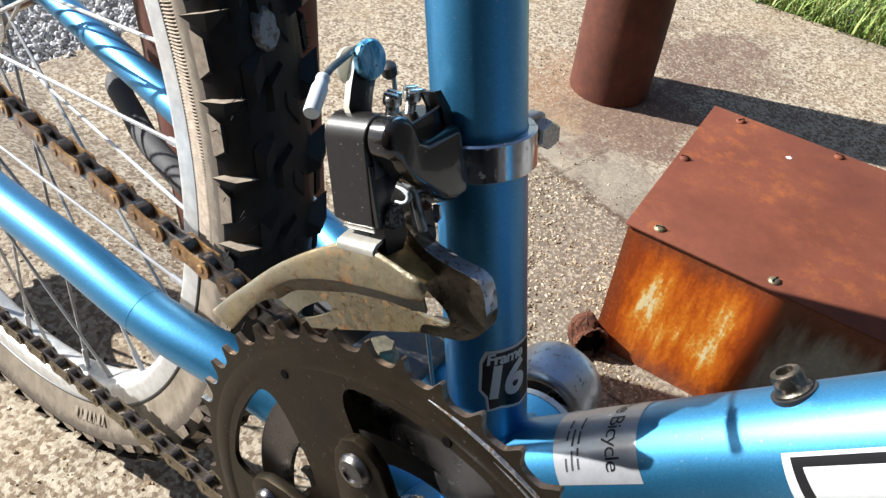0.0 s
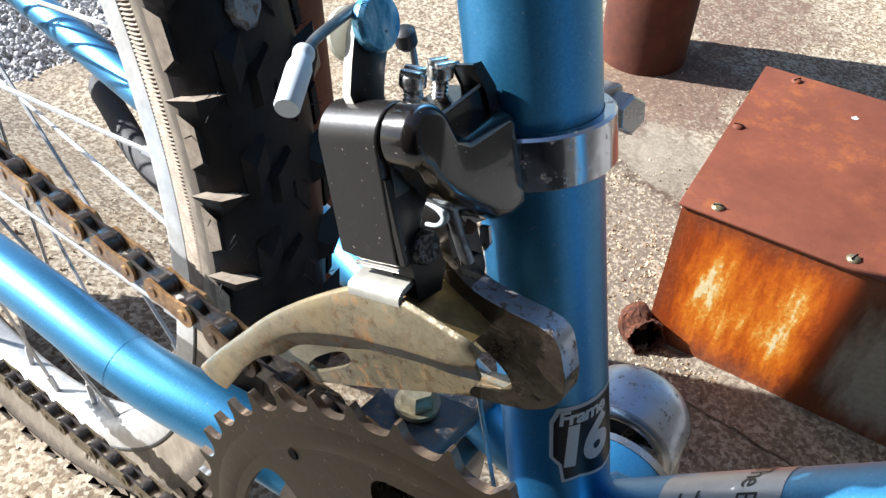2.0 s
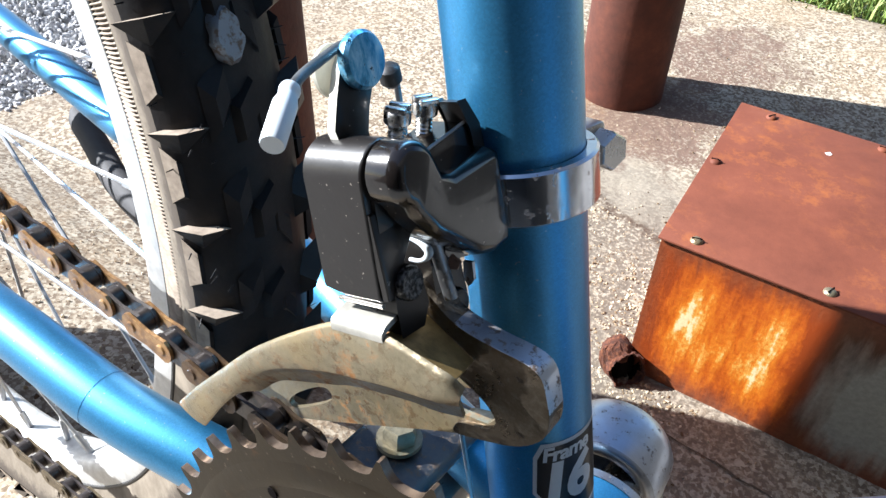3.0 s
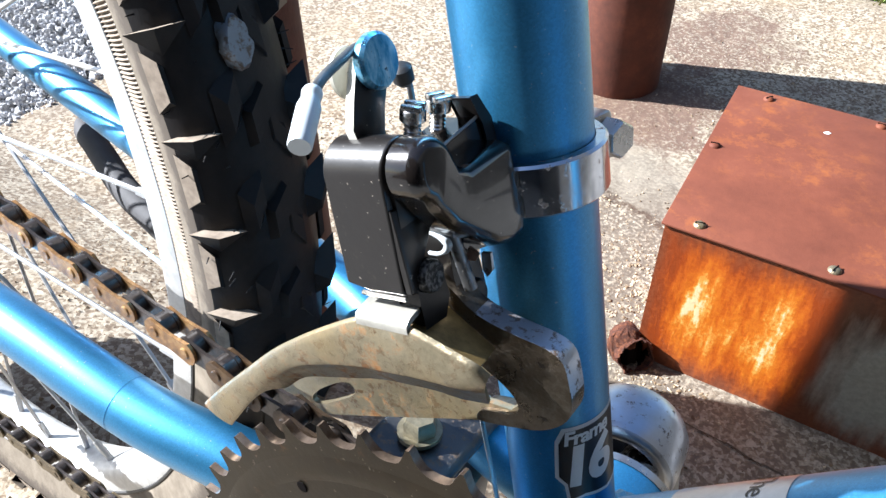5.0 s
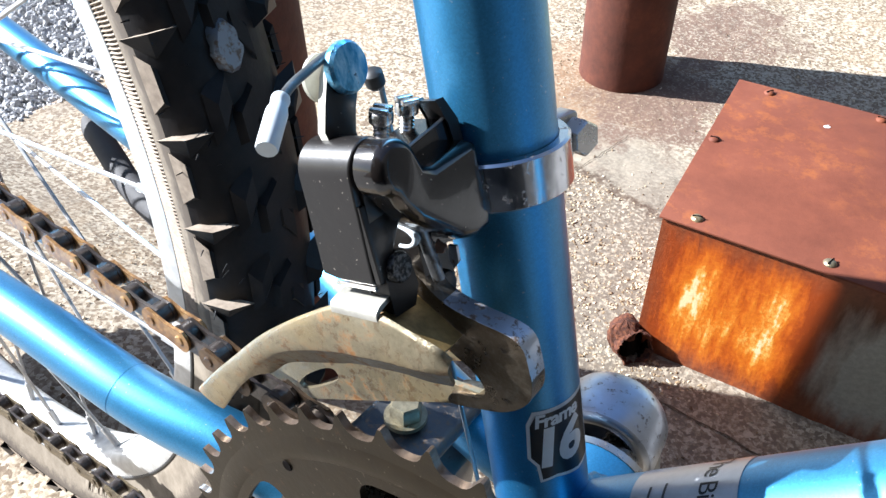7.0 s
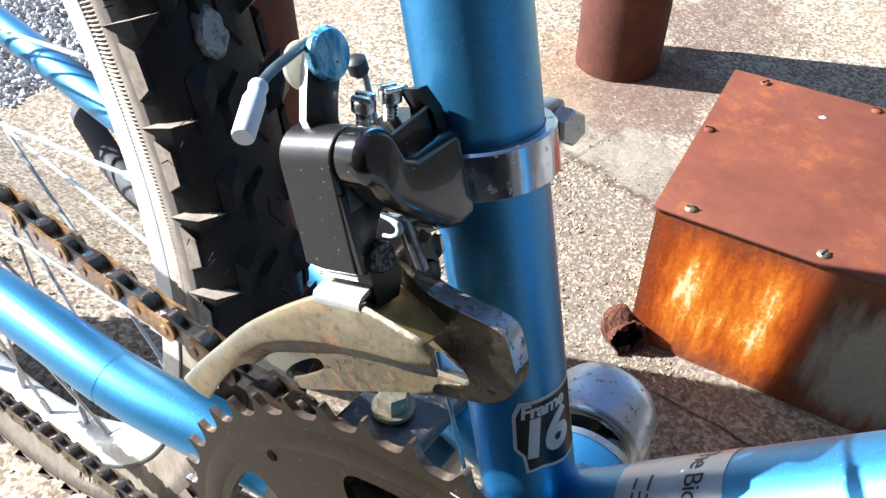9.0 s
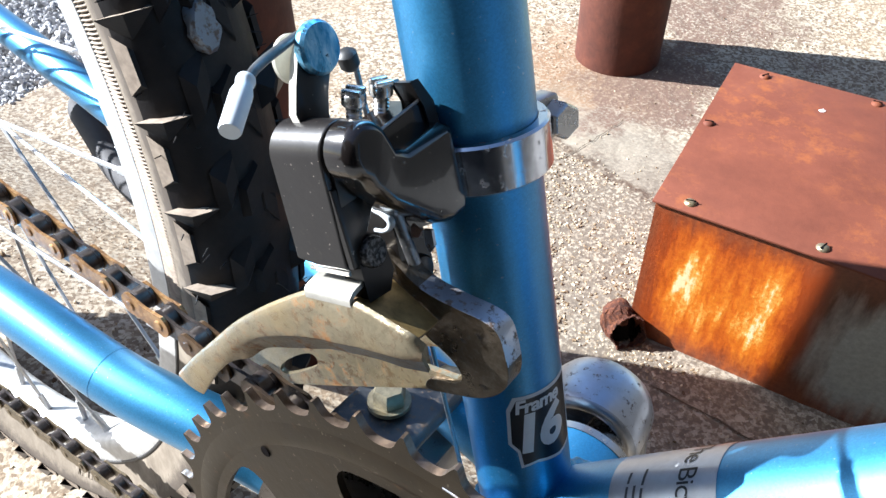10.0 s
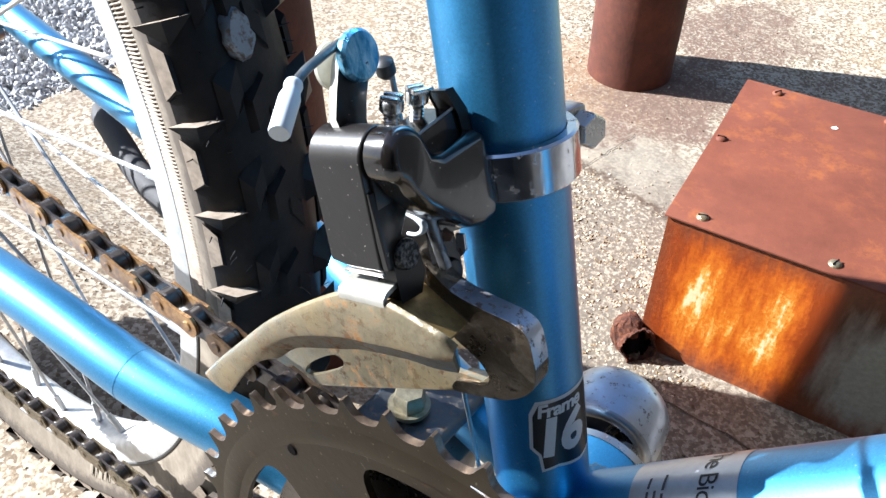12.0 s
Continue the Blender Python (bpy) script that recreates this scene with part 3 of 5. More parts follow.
def build_grit():
    """Loose sand and small stones on the pad."""
    rnd = random.Random(12)
    verts, faces = [], []
    b = bmesh.new()
    bmesh.ops.create_icosphere(b, subdivisions=1, radius=1.0)
    shapes = []
    for k in range(8):
        shapes.append([v.co * rnd.uniform(0.6, 1.2) for v in b.verts])
    fs = [[v.index for v in f.verts] for f in b.faces]
    b.free()
    for i in range(13000):
        coarse = i >= 9000                # broken skin beside the box: thick with small stones
        x, y = (rnd.uniform(-0.33, -0.02), rnd.uniform(0.33, 0.59)) if coarse else (rnd.uniform(-0.62, 0.14), rnd.uniform(-0.20, 1.15))
        over = 0.247 * x + 0.969 * y - 0.503 + 0.02 * noise.noise(Vector((x * 20, y * 20, 4)))
        if coarse and (over > 0 or rnd.random() < 0.25 + 0.9 * noise.noise(Vector((x * 13, y * 13, 9)))):
            continue
        if not coarse and noise.noise(Vector((x * 5, y * 5, 1))) < rnd.uniform(-0.5, 0.3):
            continue
        if math.hypot(x + 0.336, y - 0.830) < 0.066 or math.hypot(x + 0.344, y - 0.162) < 0.066 or (x > -0.10 and 0.365 < y < 0.66):
            continue
        if math.hypot(x + 0.255, y - 0.68) < 0.10 and rnd.random() < 0.8:
            continue
        r = rnd.uniform(0.0009, 0.0019) if coarse else 0.0007 + 0.0011 * rnd.random() ** 3 + (0.0016 if rnd.random() < 0.006 else 0.0)
        m = pose(x, y, pad_height(y) + r * (0.05 if coarse else 0.25), rnd.uniform(-18, 18) if coarse else rnd.uniform(0, 360), rnd.uniform(-18, 18) if coarse else rnd.uniform(0, 360), rnd.uniform(0, 360)) @ Matrix.Diagonal((r * rnd.uniform(0.9, 1.8), r, r * (0.55 if coarse else 0.8), 1))
        o = len(verts)
        verts += [m @ v for v in rnd.choice(shapes)]
        faces += [[o + q for q in f] for f in fs]
    me = bpy.data.meshes.new("loose_grit")
    me.from_pydata(verts, [], faces)
    n = Nodes("sand and small stones")
    r = n.add("ShaderNodeNewGeometry").outputs["Random Per Island"]
    n.set(Base_Color=n.ramp(r, (0.0, (0.085, 0.050, 0.028)), (0.28, (0.230, 0.160, 0.090)), (0.60, (0.410, 0.330, 0.215)), (1.0, (0.600, 0.520, 0.390))), Roughness=0.95)
    me.materials.append(n.mat)
    tagged(new("loose_grit", me), "pale sand grains and small stones on the concrete", "grit", kind="stuff")


# Two unseen walls, added to cut sky light and darken reflections.
def build_walls():
    wall = mat_plain("dark plain render", (0.030, 0.029, 0.028), 0.9, 0.0, 0.4)
    for name, size, at in (("wall_east", (0.2, 5.0, 4.4), (1.8, 0.5, 2.10)), ("wall_south", (3.0, 0.2, 4.4), (0.2, -1.95, 2.10))):
        tagged(part(name, block(bmesh.new(), size, Matrix.Translation(at), 0.01), wall), "unseen plain dark wall added to hold back sky light", "wall", kind="structure")


def build_gravel():
    rnd = random.Random(4)
    verts, faces = [], []
    shapes = []
    for k in range(12):
        b = bmesh.new()
        bmesh.ops.create_icosphere(b, subdivisions=1, radius=1.0)
        for v in b.verts:
            v.co *= rnd.uniform(0.65, 1.15)
        shapes.append(([v.co.copy() for v in b.verts], [[v.index for v in f.verts] for f in b.faces]))
        b.free()
    for i in range(22000):
        x, y = -0.945 - abs(rnd.gauss(0, 0.33)), rnd.uniform(-0.15, 1.25)
        if x < -1.9:
            continue
        r = rnd.uniform(0.0025, 0.0062)
        m = pose(x, y, -0.060 + rnd.uniform(0, 0.018), rnd.uniform(0, 360), rnd.uniform(0, 360), rnd.uniform(0, 360)) @ Matrix.Diagonal((r * rnd.uniform(0.8, 1.5), r, r * 0.75, 1))
        vs, fs = rnd.choice(shapes)
        o = len(verts)
        verts += [m @ v for v in vs]
        faces += [[o + q for q in f] for f in fs]
    me = bpy.data.meshes.new("gravel")
    me.from_pydata(verts, [], faces)
    me.materials.append(GRAVEL)
    tagged(new("gravel", me), "grey crushed stone beside the concrete pad", "gravel", kind="stuff")


def build_grass():
    rnd = random.Random(7)
    verts, faces = [], []
    for i in range(11000):
        x, y = rnd.uniform(-0.75, 0.55), 1.295 + abs(rnd.gauss(0, 0.35))
        if y < 1.32 + 0.02 * math.sin(9 * x) and rnd.random() < 0.5:
            continue
        h, a, l = rnd.uniform(0.025, 0.085), rnd.uniform(0, 6.28), rnd.uniform(0.01, 0.05)
        w = rnd.uniform(0.0012, 0.0025)
        c, s = math.cos(a), math.sin(a)
        o = len(verts)
        for f, ww in ((0, 1.0), (0.5, 0.8), (1.0, 0.08)):
            d = l * f * f
            for sgn in (-1, 1):
                verts.append((x + c * d - s * w * ww * sgn, y + s * d + c * w * ww * sgn, -0.07 + h * (f - 0.25 * f * f * l / 0.05)))
        faces += [(o, o + 1, o + 3, o + 2), (o + 2, o + 3, o + 5, o + 4)]
    me = bpy.data.meshes.new("grass")
    me.from_pydata(verts, [], faces)
    me.materials.append(GRASS)
    tagged(new("grass", me), "short green and yellow grass at the pad's edge", "grass", kind="stuff")


def build_pole(x, y, r, height, label):
    bm = bmesh.new()
    rnd = random.Random(int(abs(x) * 1000))
    prof = [(-0.075, 0), (-0.075, r), (-0.035, r)]
    prof += [(h, r * (1 + rnd.uniform(-0.006, 0.006))) for h in np.linspace(-0.03, height, 24)] + [(height, 0)]
    lathe(bm, prof, (x, y, 0), (0, 0, 1), seg=56)
    return tagged(part("post", bm, RUST_PIPE), label, "post", group="rusty posts")


def build_box():
    """A low sheet-metal cover with a screwed lid and a sloping front."""
    thing = tagged(new("metal_box"), "low rusty sheet-metal box with a screwed lid on the concrete", "box")
    H = 0.1126
    yaw = radians(4.0)
    c, s = math.cos(yaw), math.sin(yaw)

    def at(u, v):    # lid coordinates: u along the front, v to the back
        return Vector((-0.0995 + u * c - v * s * 1.35, 0.3733 + u * s + v * c, H))
    W, D = 0.366, 0.244
    # body
    bm = bmesh.new()
    top = [at(0.002, 0.002), at(W - 0.002, 0.002), at(W - 0.002, D - 0.002), at(0.002, D - 0.002)]
    low = [Vector((-0.0965, 0.3722, -0.045)), Vector((0.268, 0.396, -0.045)), Vector((0.252, 0.636, -0.045)), Vector((-0.118, 0.614, -0.045))]
    tv = [bm.verts.new(p - Vector((0, 0, 0.003))) for p in top]
    lv = [bm.verts.new(p + Vector((0, 0, -0.004))) for p in low]
    for i in range(4):
        bm.faces.new((lv[i], lv[(i + 1) % 4], tv[(i + 1) % 4], tv[i]))
    bm.faces.new(tv)
    bm.faces.new(lv[::-1])
    soften(bm, 0.0025)
    part("body", bm, RUST_FACE, thing, "orange-streaked rusty front with cream paint left")
    bm = bmesh.new()
    outline = [(p.x, p.y) for p in (at(-0.0007, -0.0007), at(W + 0.0007, -0.0007), at(W + 0.0007, D + 0.0007), at(-0.0007, D + 0.0007))]
    plate(bm, outline, 0.0022, Matrix.Translation((0, 0, H)), bevel=0.0006)
    part("lid", bm, RUST_TOP, thing, "red-brown rusty flat lid")
    bm = bmesh.new()
    plate(bm, [(-0.0030, -0.0008), (-0.0006, -0.0026), (0.0020, -0.0020), (0.0032, 0.0008), (0.0012, 0.0018), (0.0004, 0.0032), (-0.0014, 0.0012)], 0.0006, Matrix.Translation((-0.0265, 0.5785, H + 0.0013)))
    part("paint_chip", bm, WHITE, thing)
    for u, v, turn in ((0.027, 0.011, 20), (0.129, 0.011, 75), (0.231, 0.011, 40), (0.0075, 0.127, 10), (0.032, 0.232, 60), (0.134, 0.236, 0), (0.346, 0.012, 30), (0.251, 0.236, 80)):
        b = bmesh.new()
        lathe(b, [(0, 0.0052), (0.0008, 0.0050), (0.0022, 0.0036), (0.0029, 0.0016), (0.0030, 0)], (0, 0, 0), (0, 0, 1), seg=18)
        cut = bmesh.new()
        block(cut, (0.0080, 0.0011, 0.0010), Matrix.Translation((0, 0, 0.0027)))
        whole = len(b.faces)
        join(b, cut)
        b.faces.ensure_lookup_table()
        # a black bar stands for the shaded slot
        for f in b.faces[whole:]:
            f.material_index = 1
        bmesh.ops.transform(b, matrix=Matrix.Translation(at(u, v) + Vector((0, 0, 0.0010))) @ pose(0, 0, 0, 0, 0, turn), verts=b.verts[:])
        part("screw", b, (CAGE if v < 0.02 else RUST_TOP, HOLLOW_BLACK), thing)
    return thing


def build_stub():
    mouth, aim = Vector((-0.0885, 0.3545, -0.029)), Vector((0.62, -0.70, 0.35)).normalized()
    bm = bmesh.new()
    lathe(bm, [(-0.022, 0.0), (-0.022, 0.014), (-0.012, 0.0165), (-0.004, 0.0170), (-0.001, 0.0168), (0.0, 0.0160), (-0.001, 0.0150), (-0.008, 0.0145), (-0.016, 0.0125), (-0.019, 0)], mouth, aim, seg=72)
    b = bmesh.new()
    lathe(b, [(-0.014, 0), (-0.014, 0.014), (0.004, 0.0145), (0.012, 0.013), (0.017, 0.008), (0.018, 0)], mouth + Vector((-0.016, 0.010, 0.0)), (-0.2, 0.1, 1), seg=64)
    join(bm, b)
    bmesh.ops.subdivide_edges(bm, edges=bm.edges[:], cuts=1, use_grid_fill=True)
    for v in bm.verts:                # flaking, eaten-away metal
        v.co += noise.noise_vector(v.co * 95) * 0.0030 + noise.noise_vector(v.co * 260) * 0.0018 + noise.noise_vector(v.co * 600) * 0.0009
    # the inside of the mouth is coloured black for its shade
    for f in bm.faces:
        q = f.calc_center_median() - mouth
        f.material_index = 1 if q.dot(aim) < -0.0015 and (q - aim * q.dot(aim)).length < 0.0140 else 0
    n = Nodes("crumbling dark rust")
    grain = n.noise(160.0, 6, 0.75)
    n.set(Base_Color=n.ramp(grain, (0.35, (0.022, 0.008, 0.005)), (0.52, (0.085, 0.024, 0.010)), (0.70, (0.21, 0.075, 0.025))), Roughness=0.9)
    n.bump(grain, 0.8, 0.002)
    tagged(part("pipe_stub", bm, (n.mat, HOLLOW_BLACK), sharp=60), "short corroded open pipe end beside the metal box", "pipe")


# ------------------------------------------------------------------ bicycle

LEAN = Matrix(((0.9991, -0.0053, 0.0426, 0), (0.0, 0.9923, 0.1241, 0), (-0.0429, -0.1239, 0.9914, 0.2768), (0, 0, 0, 1)))
SEAT = Vector((-math.cos(radians(73)), 0, math.sin(radians(73))))
DOWN = Vector((math.cos(radians(49.5)), 0, math.sin(radians(49.5))))
DOWN_O = Vector((-math.sin(radians(49.5)), 0, math.cos(radians(49.5)))) * 0.006
R_SEAT, R_DOWN = 0.0141, 0.0174
RIGHT_STAY = [mm(-8, -22, 0), mm(-60, -29, 4), mm(-100, -38, 11), mm(-139, -46, 14), mm(-190, -50, 18), mm(-250, -54, 20), mm(-345, -59, 29), mm(-428, -63, 38)]


def build_frame(bike):
    bm = bmesh.new()
    sweep(bm, [SEAT * s for s in np.linspace(0.0, 0.46, 12)], R_SEAT, 48)
    part("seat_tube", bm, BLUE, bike)
    bm = bmesh.new()
    sweep(bm, [DOWN_O + DOWN * s for s in np.linspace(0.0, 0.56, 12)], R_DOWN, 48)
    part("down_tube", bm, BLUE, bike)
    bm = bmesh.new()
    lathe(bm, [(-0.034, 0.0165), (-0.034, 0.0195), (-0.0335, 0.0202), (0.0335, 0.0202), (0.034, 0.0195), (0.034, 0.0165)], (0, 0, 0), (0, 1, 0), 48, closed=True)
    part("bottom_bracket_shell", bm, BLUE, bike)
    # weld beads where the tubes meet the shell and each other
    for name, a, r, d in (("weld", SEAT * 0.022, R_SEAT, SEAT), ("weld", DOWN_O + DOWN * 0.026, R_DOWN, DOWN)):
        b1, b2 = basis(d)
        bm = bmesh.new()
        ring = [a + (r + 0.0003) * (math.cos(t) * b1 + math.sin(t) * b2) + d * (0.0015 * math.cos(2 * t)) for t in np.linspace(0, 2 * math.pi, 72, endpoint=False)]
        sweep(bm, ring, [0.0016 + 0.0004 * math.sin(k * 1.9) for k in range(72)], 8, closed=True)
        part(name, bm, BLUE, bike)
    for side in (1, -1):
        pts = smooth_path([Vector((p.x, p.y * side, p.z)) for p in RIGHT_STAY], 8)
        n = len(pts)
        rad = [0.0118 - 0.0035 * (i / (n - 1)) for i in range(n)]
        bm = bmesh.new()
        sweep(bm, pts, rad, 28)
        part("chainstay", bm, BLUE, bike)
        # hairline joint round the stay
        if side == 1:
            k = 25
            d = (pts[k + 1] - pts[k - 1]).normalized()
            b1, b2 = basis(d)
            bm = bmesh.new()
            sweep(bm, [pts[k] + (rad[k] + 0.00005) * (math.cos(t) * b1 + math.sin(t) * b2) for t in np.linspace(0, 2 * math.pi, 48, endpoint=False)], 0.00006, 6, closed=True)
            part("seam", bm, mat_plain("dirt in a paint joint", (0.015, 0.17, 0.38), 0.5), bike)
    # bottle bolt on the down tube
    up = DOWN_O.normalized()
    o = DOWN_O + DOWN * 0.1295 + up * R_DOWN
    bolt = part("bottle_bolt", lathe(bmesh.new(), [(-0.002, 0.0052), (0.0008, 0.0050), (0.0012, 0.0044), (0.0020, 0.0041), (0.0048, 0.0041), (0.0058, 0.0038), (0.0062, 0.0031), (0.0061, 0.0023), (0.0030, 0.0021), (0.0030, 0)], o, up, 28), mat_chrome("dull brownish steel", (0.115, 0.105, 0.085), 0.34, 0.9, 0.54), bike, "dull socket-head bolt")
    part("washer", lathe(bmesh.new(), [(-0.0012, 0.004), (-0.0012, 0.0060), (0.0003, 0.0060), (0.0003, 0.004)], o, up, 28, closed=True), DARK, bolt)


def wrap(bm, axis_o, axis, zero, radius):
    """Bends a flat mesh (x along the axis, y round it) on to a tube; zero: the direction of y = 0."""
    a = Vector(axis).normalized()
    z = Vector(zero)
    z = (z - a * z.dot(a)).normalized()
    w = a.cross(z)
    for v in bm.verts:
        t = -v.co.y / radius
        v.co = Vector(axis_o) + a * v.co.x + (radius + v.co.z) * (math.cos(t) * z + math.sin(t) * w)
    return bm


def sticker(outline, lift, step=0.001):
    """A thin flat sheet with the outline, cut fine enough to bend."""
    bm = bmesh.new()
    vs = [bm.verts.new((x, y, lift)) for x, y in outline]
    bm.faces.new(vs)
    ys = [y for _, y in outline]
    y = min(ys) + step
    while y < max(ys):
        bmesh.ops.bisect_plane(bm, geom=bm.verts[:] + bm.edges[:] + bm.faces[:], plane_co=(0, y, 0), plane_no=(0, 1, 0))
        y += step
    return bm


def lettering(text, size, bold=0.0, shear=0.0, squeeze=1.0):
    """The built-in font's characters as a flat mesh, centred."""
    cu = bpy.data.curves.new("text", "FONT")
    cu.body, cu.size, cu.shear, cu.offset = text, size, shear, bold
    cu.space_character = 0.88
    cu.align_x, cu.align_y = "CENTER", "CENTER"
    cu.resolution_u = 4
    ob = bpy.data.objects.new("text", cu)
    scene.collection.objects.link(ob)
    me = bpy.data.meshes.new_from_object(ob.evaluated_get(bpy.context.evaluated_depsgraph_get()))
    bm = bmesh.new()
    bm.from_mesh(me)
    bpy.data.objects.remove(ob)
    bpy.data.curves.remove(cu)
    bpy.data.meshes.remove(me)
    for v in bm.verts:
        v.co.x *= squeeze
    return bm


def spun(bm, degrees, dx=0.0, dy=0.0, lift=0.0):
    bmesh.ops.transform(bm, matrix=pose(dx, dy, lift, 0, 0, degrees), verts=bm.verts[:])
    ys = [v.co.y for v in bm.verts]
    y = min(ys) + 0.001
    while y < max(ys):
        bmesh.ops.bisect_plane(bm, geom=bm.verts[:] + bm.edges[:] + bm.faces[:], plane_co=(0, y, 0), plane_no=(0, 1, 0))
        y += 0.001
    return bm


def build_decals(bike):
    # frame-size badge on the seat tube: x runs up the tube, y round it
    zero = Vector((0.94, -0.34, 0))
    shape = [(-0.0125, -0.0108), (-0.0135, -0.004), (-0.0115, 0.004), (-0.0125, 0.0085), (-0.0065, 0.0090), (-0.0035, 0.0112), (0.0085, 0.0105), (0.0125, 0.0085), (0.0125, -0.0108)]
    o = SEAT * 0.0605
    badge = part("size_badge", wrap(sticker(shape, 0.00012), o, SEAT, zero, R_SEAT), WHITE, bike, "white and black frame-size badge reading Frame 16")
    inner = [(x * 0.91, y * 0.91) for x, y in shape]
    part("badge_field", wrap(sticker(inner, 0.00022), o, SEAT, zero, R_SEAT), INK, badge)
    part("badge_number", wrap(spun(lettering("16", 0.0178, 0.0007, 0.14, 0.95), -90, -0.0010, 0.0025, 0.00034), o, SEAT, zero, R_SEAT), WHITE, badge)
    part("badge_word", wrap(spun(lettering("Frame", 0.0060, 0.0002, 0.12), -90, 0.0089, 0.0016, 0.00034), o, SEAT, zero, R_SEAT), WHITE, badge)
    # shop label on the down tube: y = 0 faces the right side, upwards round the tube
    side = Vector((0, -1, 0))
    o = DOWN_O + DOWN * 0.0680
    label = part("shop_label", wrap(sticker([(-0.0150, 0.0040), (0.0165, 0.0034), (0.0150, 0.0390), (-0.0185, 0.0390)], 0.00012), o, DOWN, side, R_DOWN), FOIL, bike, "silver foil shop label with black print")
    part("label_word", wrap(spun(lettering("The Bicycle", 0.0076), -90, 0.0070, 0.0225, 0.00025), o, DOWN, side, R_DOWN), INK, label)
    for dx, y0, y1 in ((-0.0058, 0.0085, 0.0118), (-0.0058, 0.0126, 0.0150), (-0.0058, 0.0162, 0.0205), (-0.0058, 0.0213, 0.0262), (-0.0082, 0.0082, 0.0142), (-0.0082, 0.0156, 0.0214), (-0.0106, 0.0080, 0.0120), (-0.0106, 0.0176, 0.0212), (-0.0106, 0.0220, 0.0255)):
        part("print_line", wrap(sticker([(dx - 0.0004, y0), (dx + 0.0004, y0), (dx + 0.0004, y1), (dx - 0.0004, y1)], 0.00025), o, DOWN, side, R_DOWN), GREY_INK, label)
    # the edge of a large outlined mark further up the tube
    o = DOWN_O + DOWN * 0.1255
    mark = part("tube_mark", wrap(sticker([(0.0, -0.016), (0.075, -0.016), (0.075, 0.0095), (0.0015, 0.0095)], 0.00010), o, DOWN, side, R_DOWN), WHITE, bike, "white shape with a black border")
    part("mark_border", wrap(sticker([(0.0035, -0.014), (0.072, -0.014), (0.072, 0.0085), (0.0035, 0.0085)], 0.00020), o, DOWN, side, R_DOWN), INK, mark)
    part("mark_field", wrap(sticker([(0.0068, -0.012), (0.069, -0.012), (0.069, 0.0060), (0.0062, 0.0060)], 0.00030), o, DOWN, side, R_DOWN), WHITE, mark)


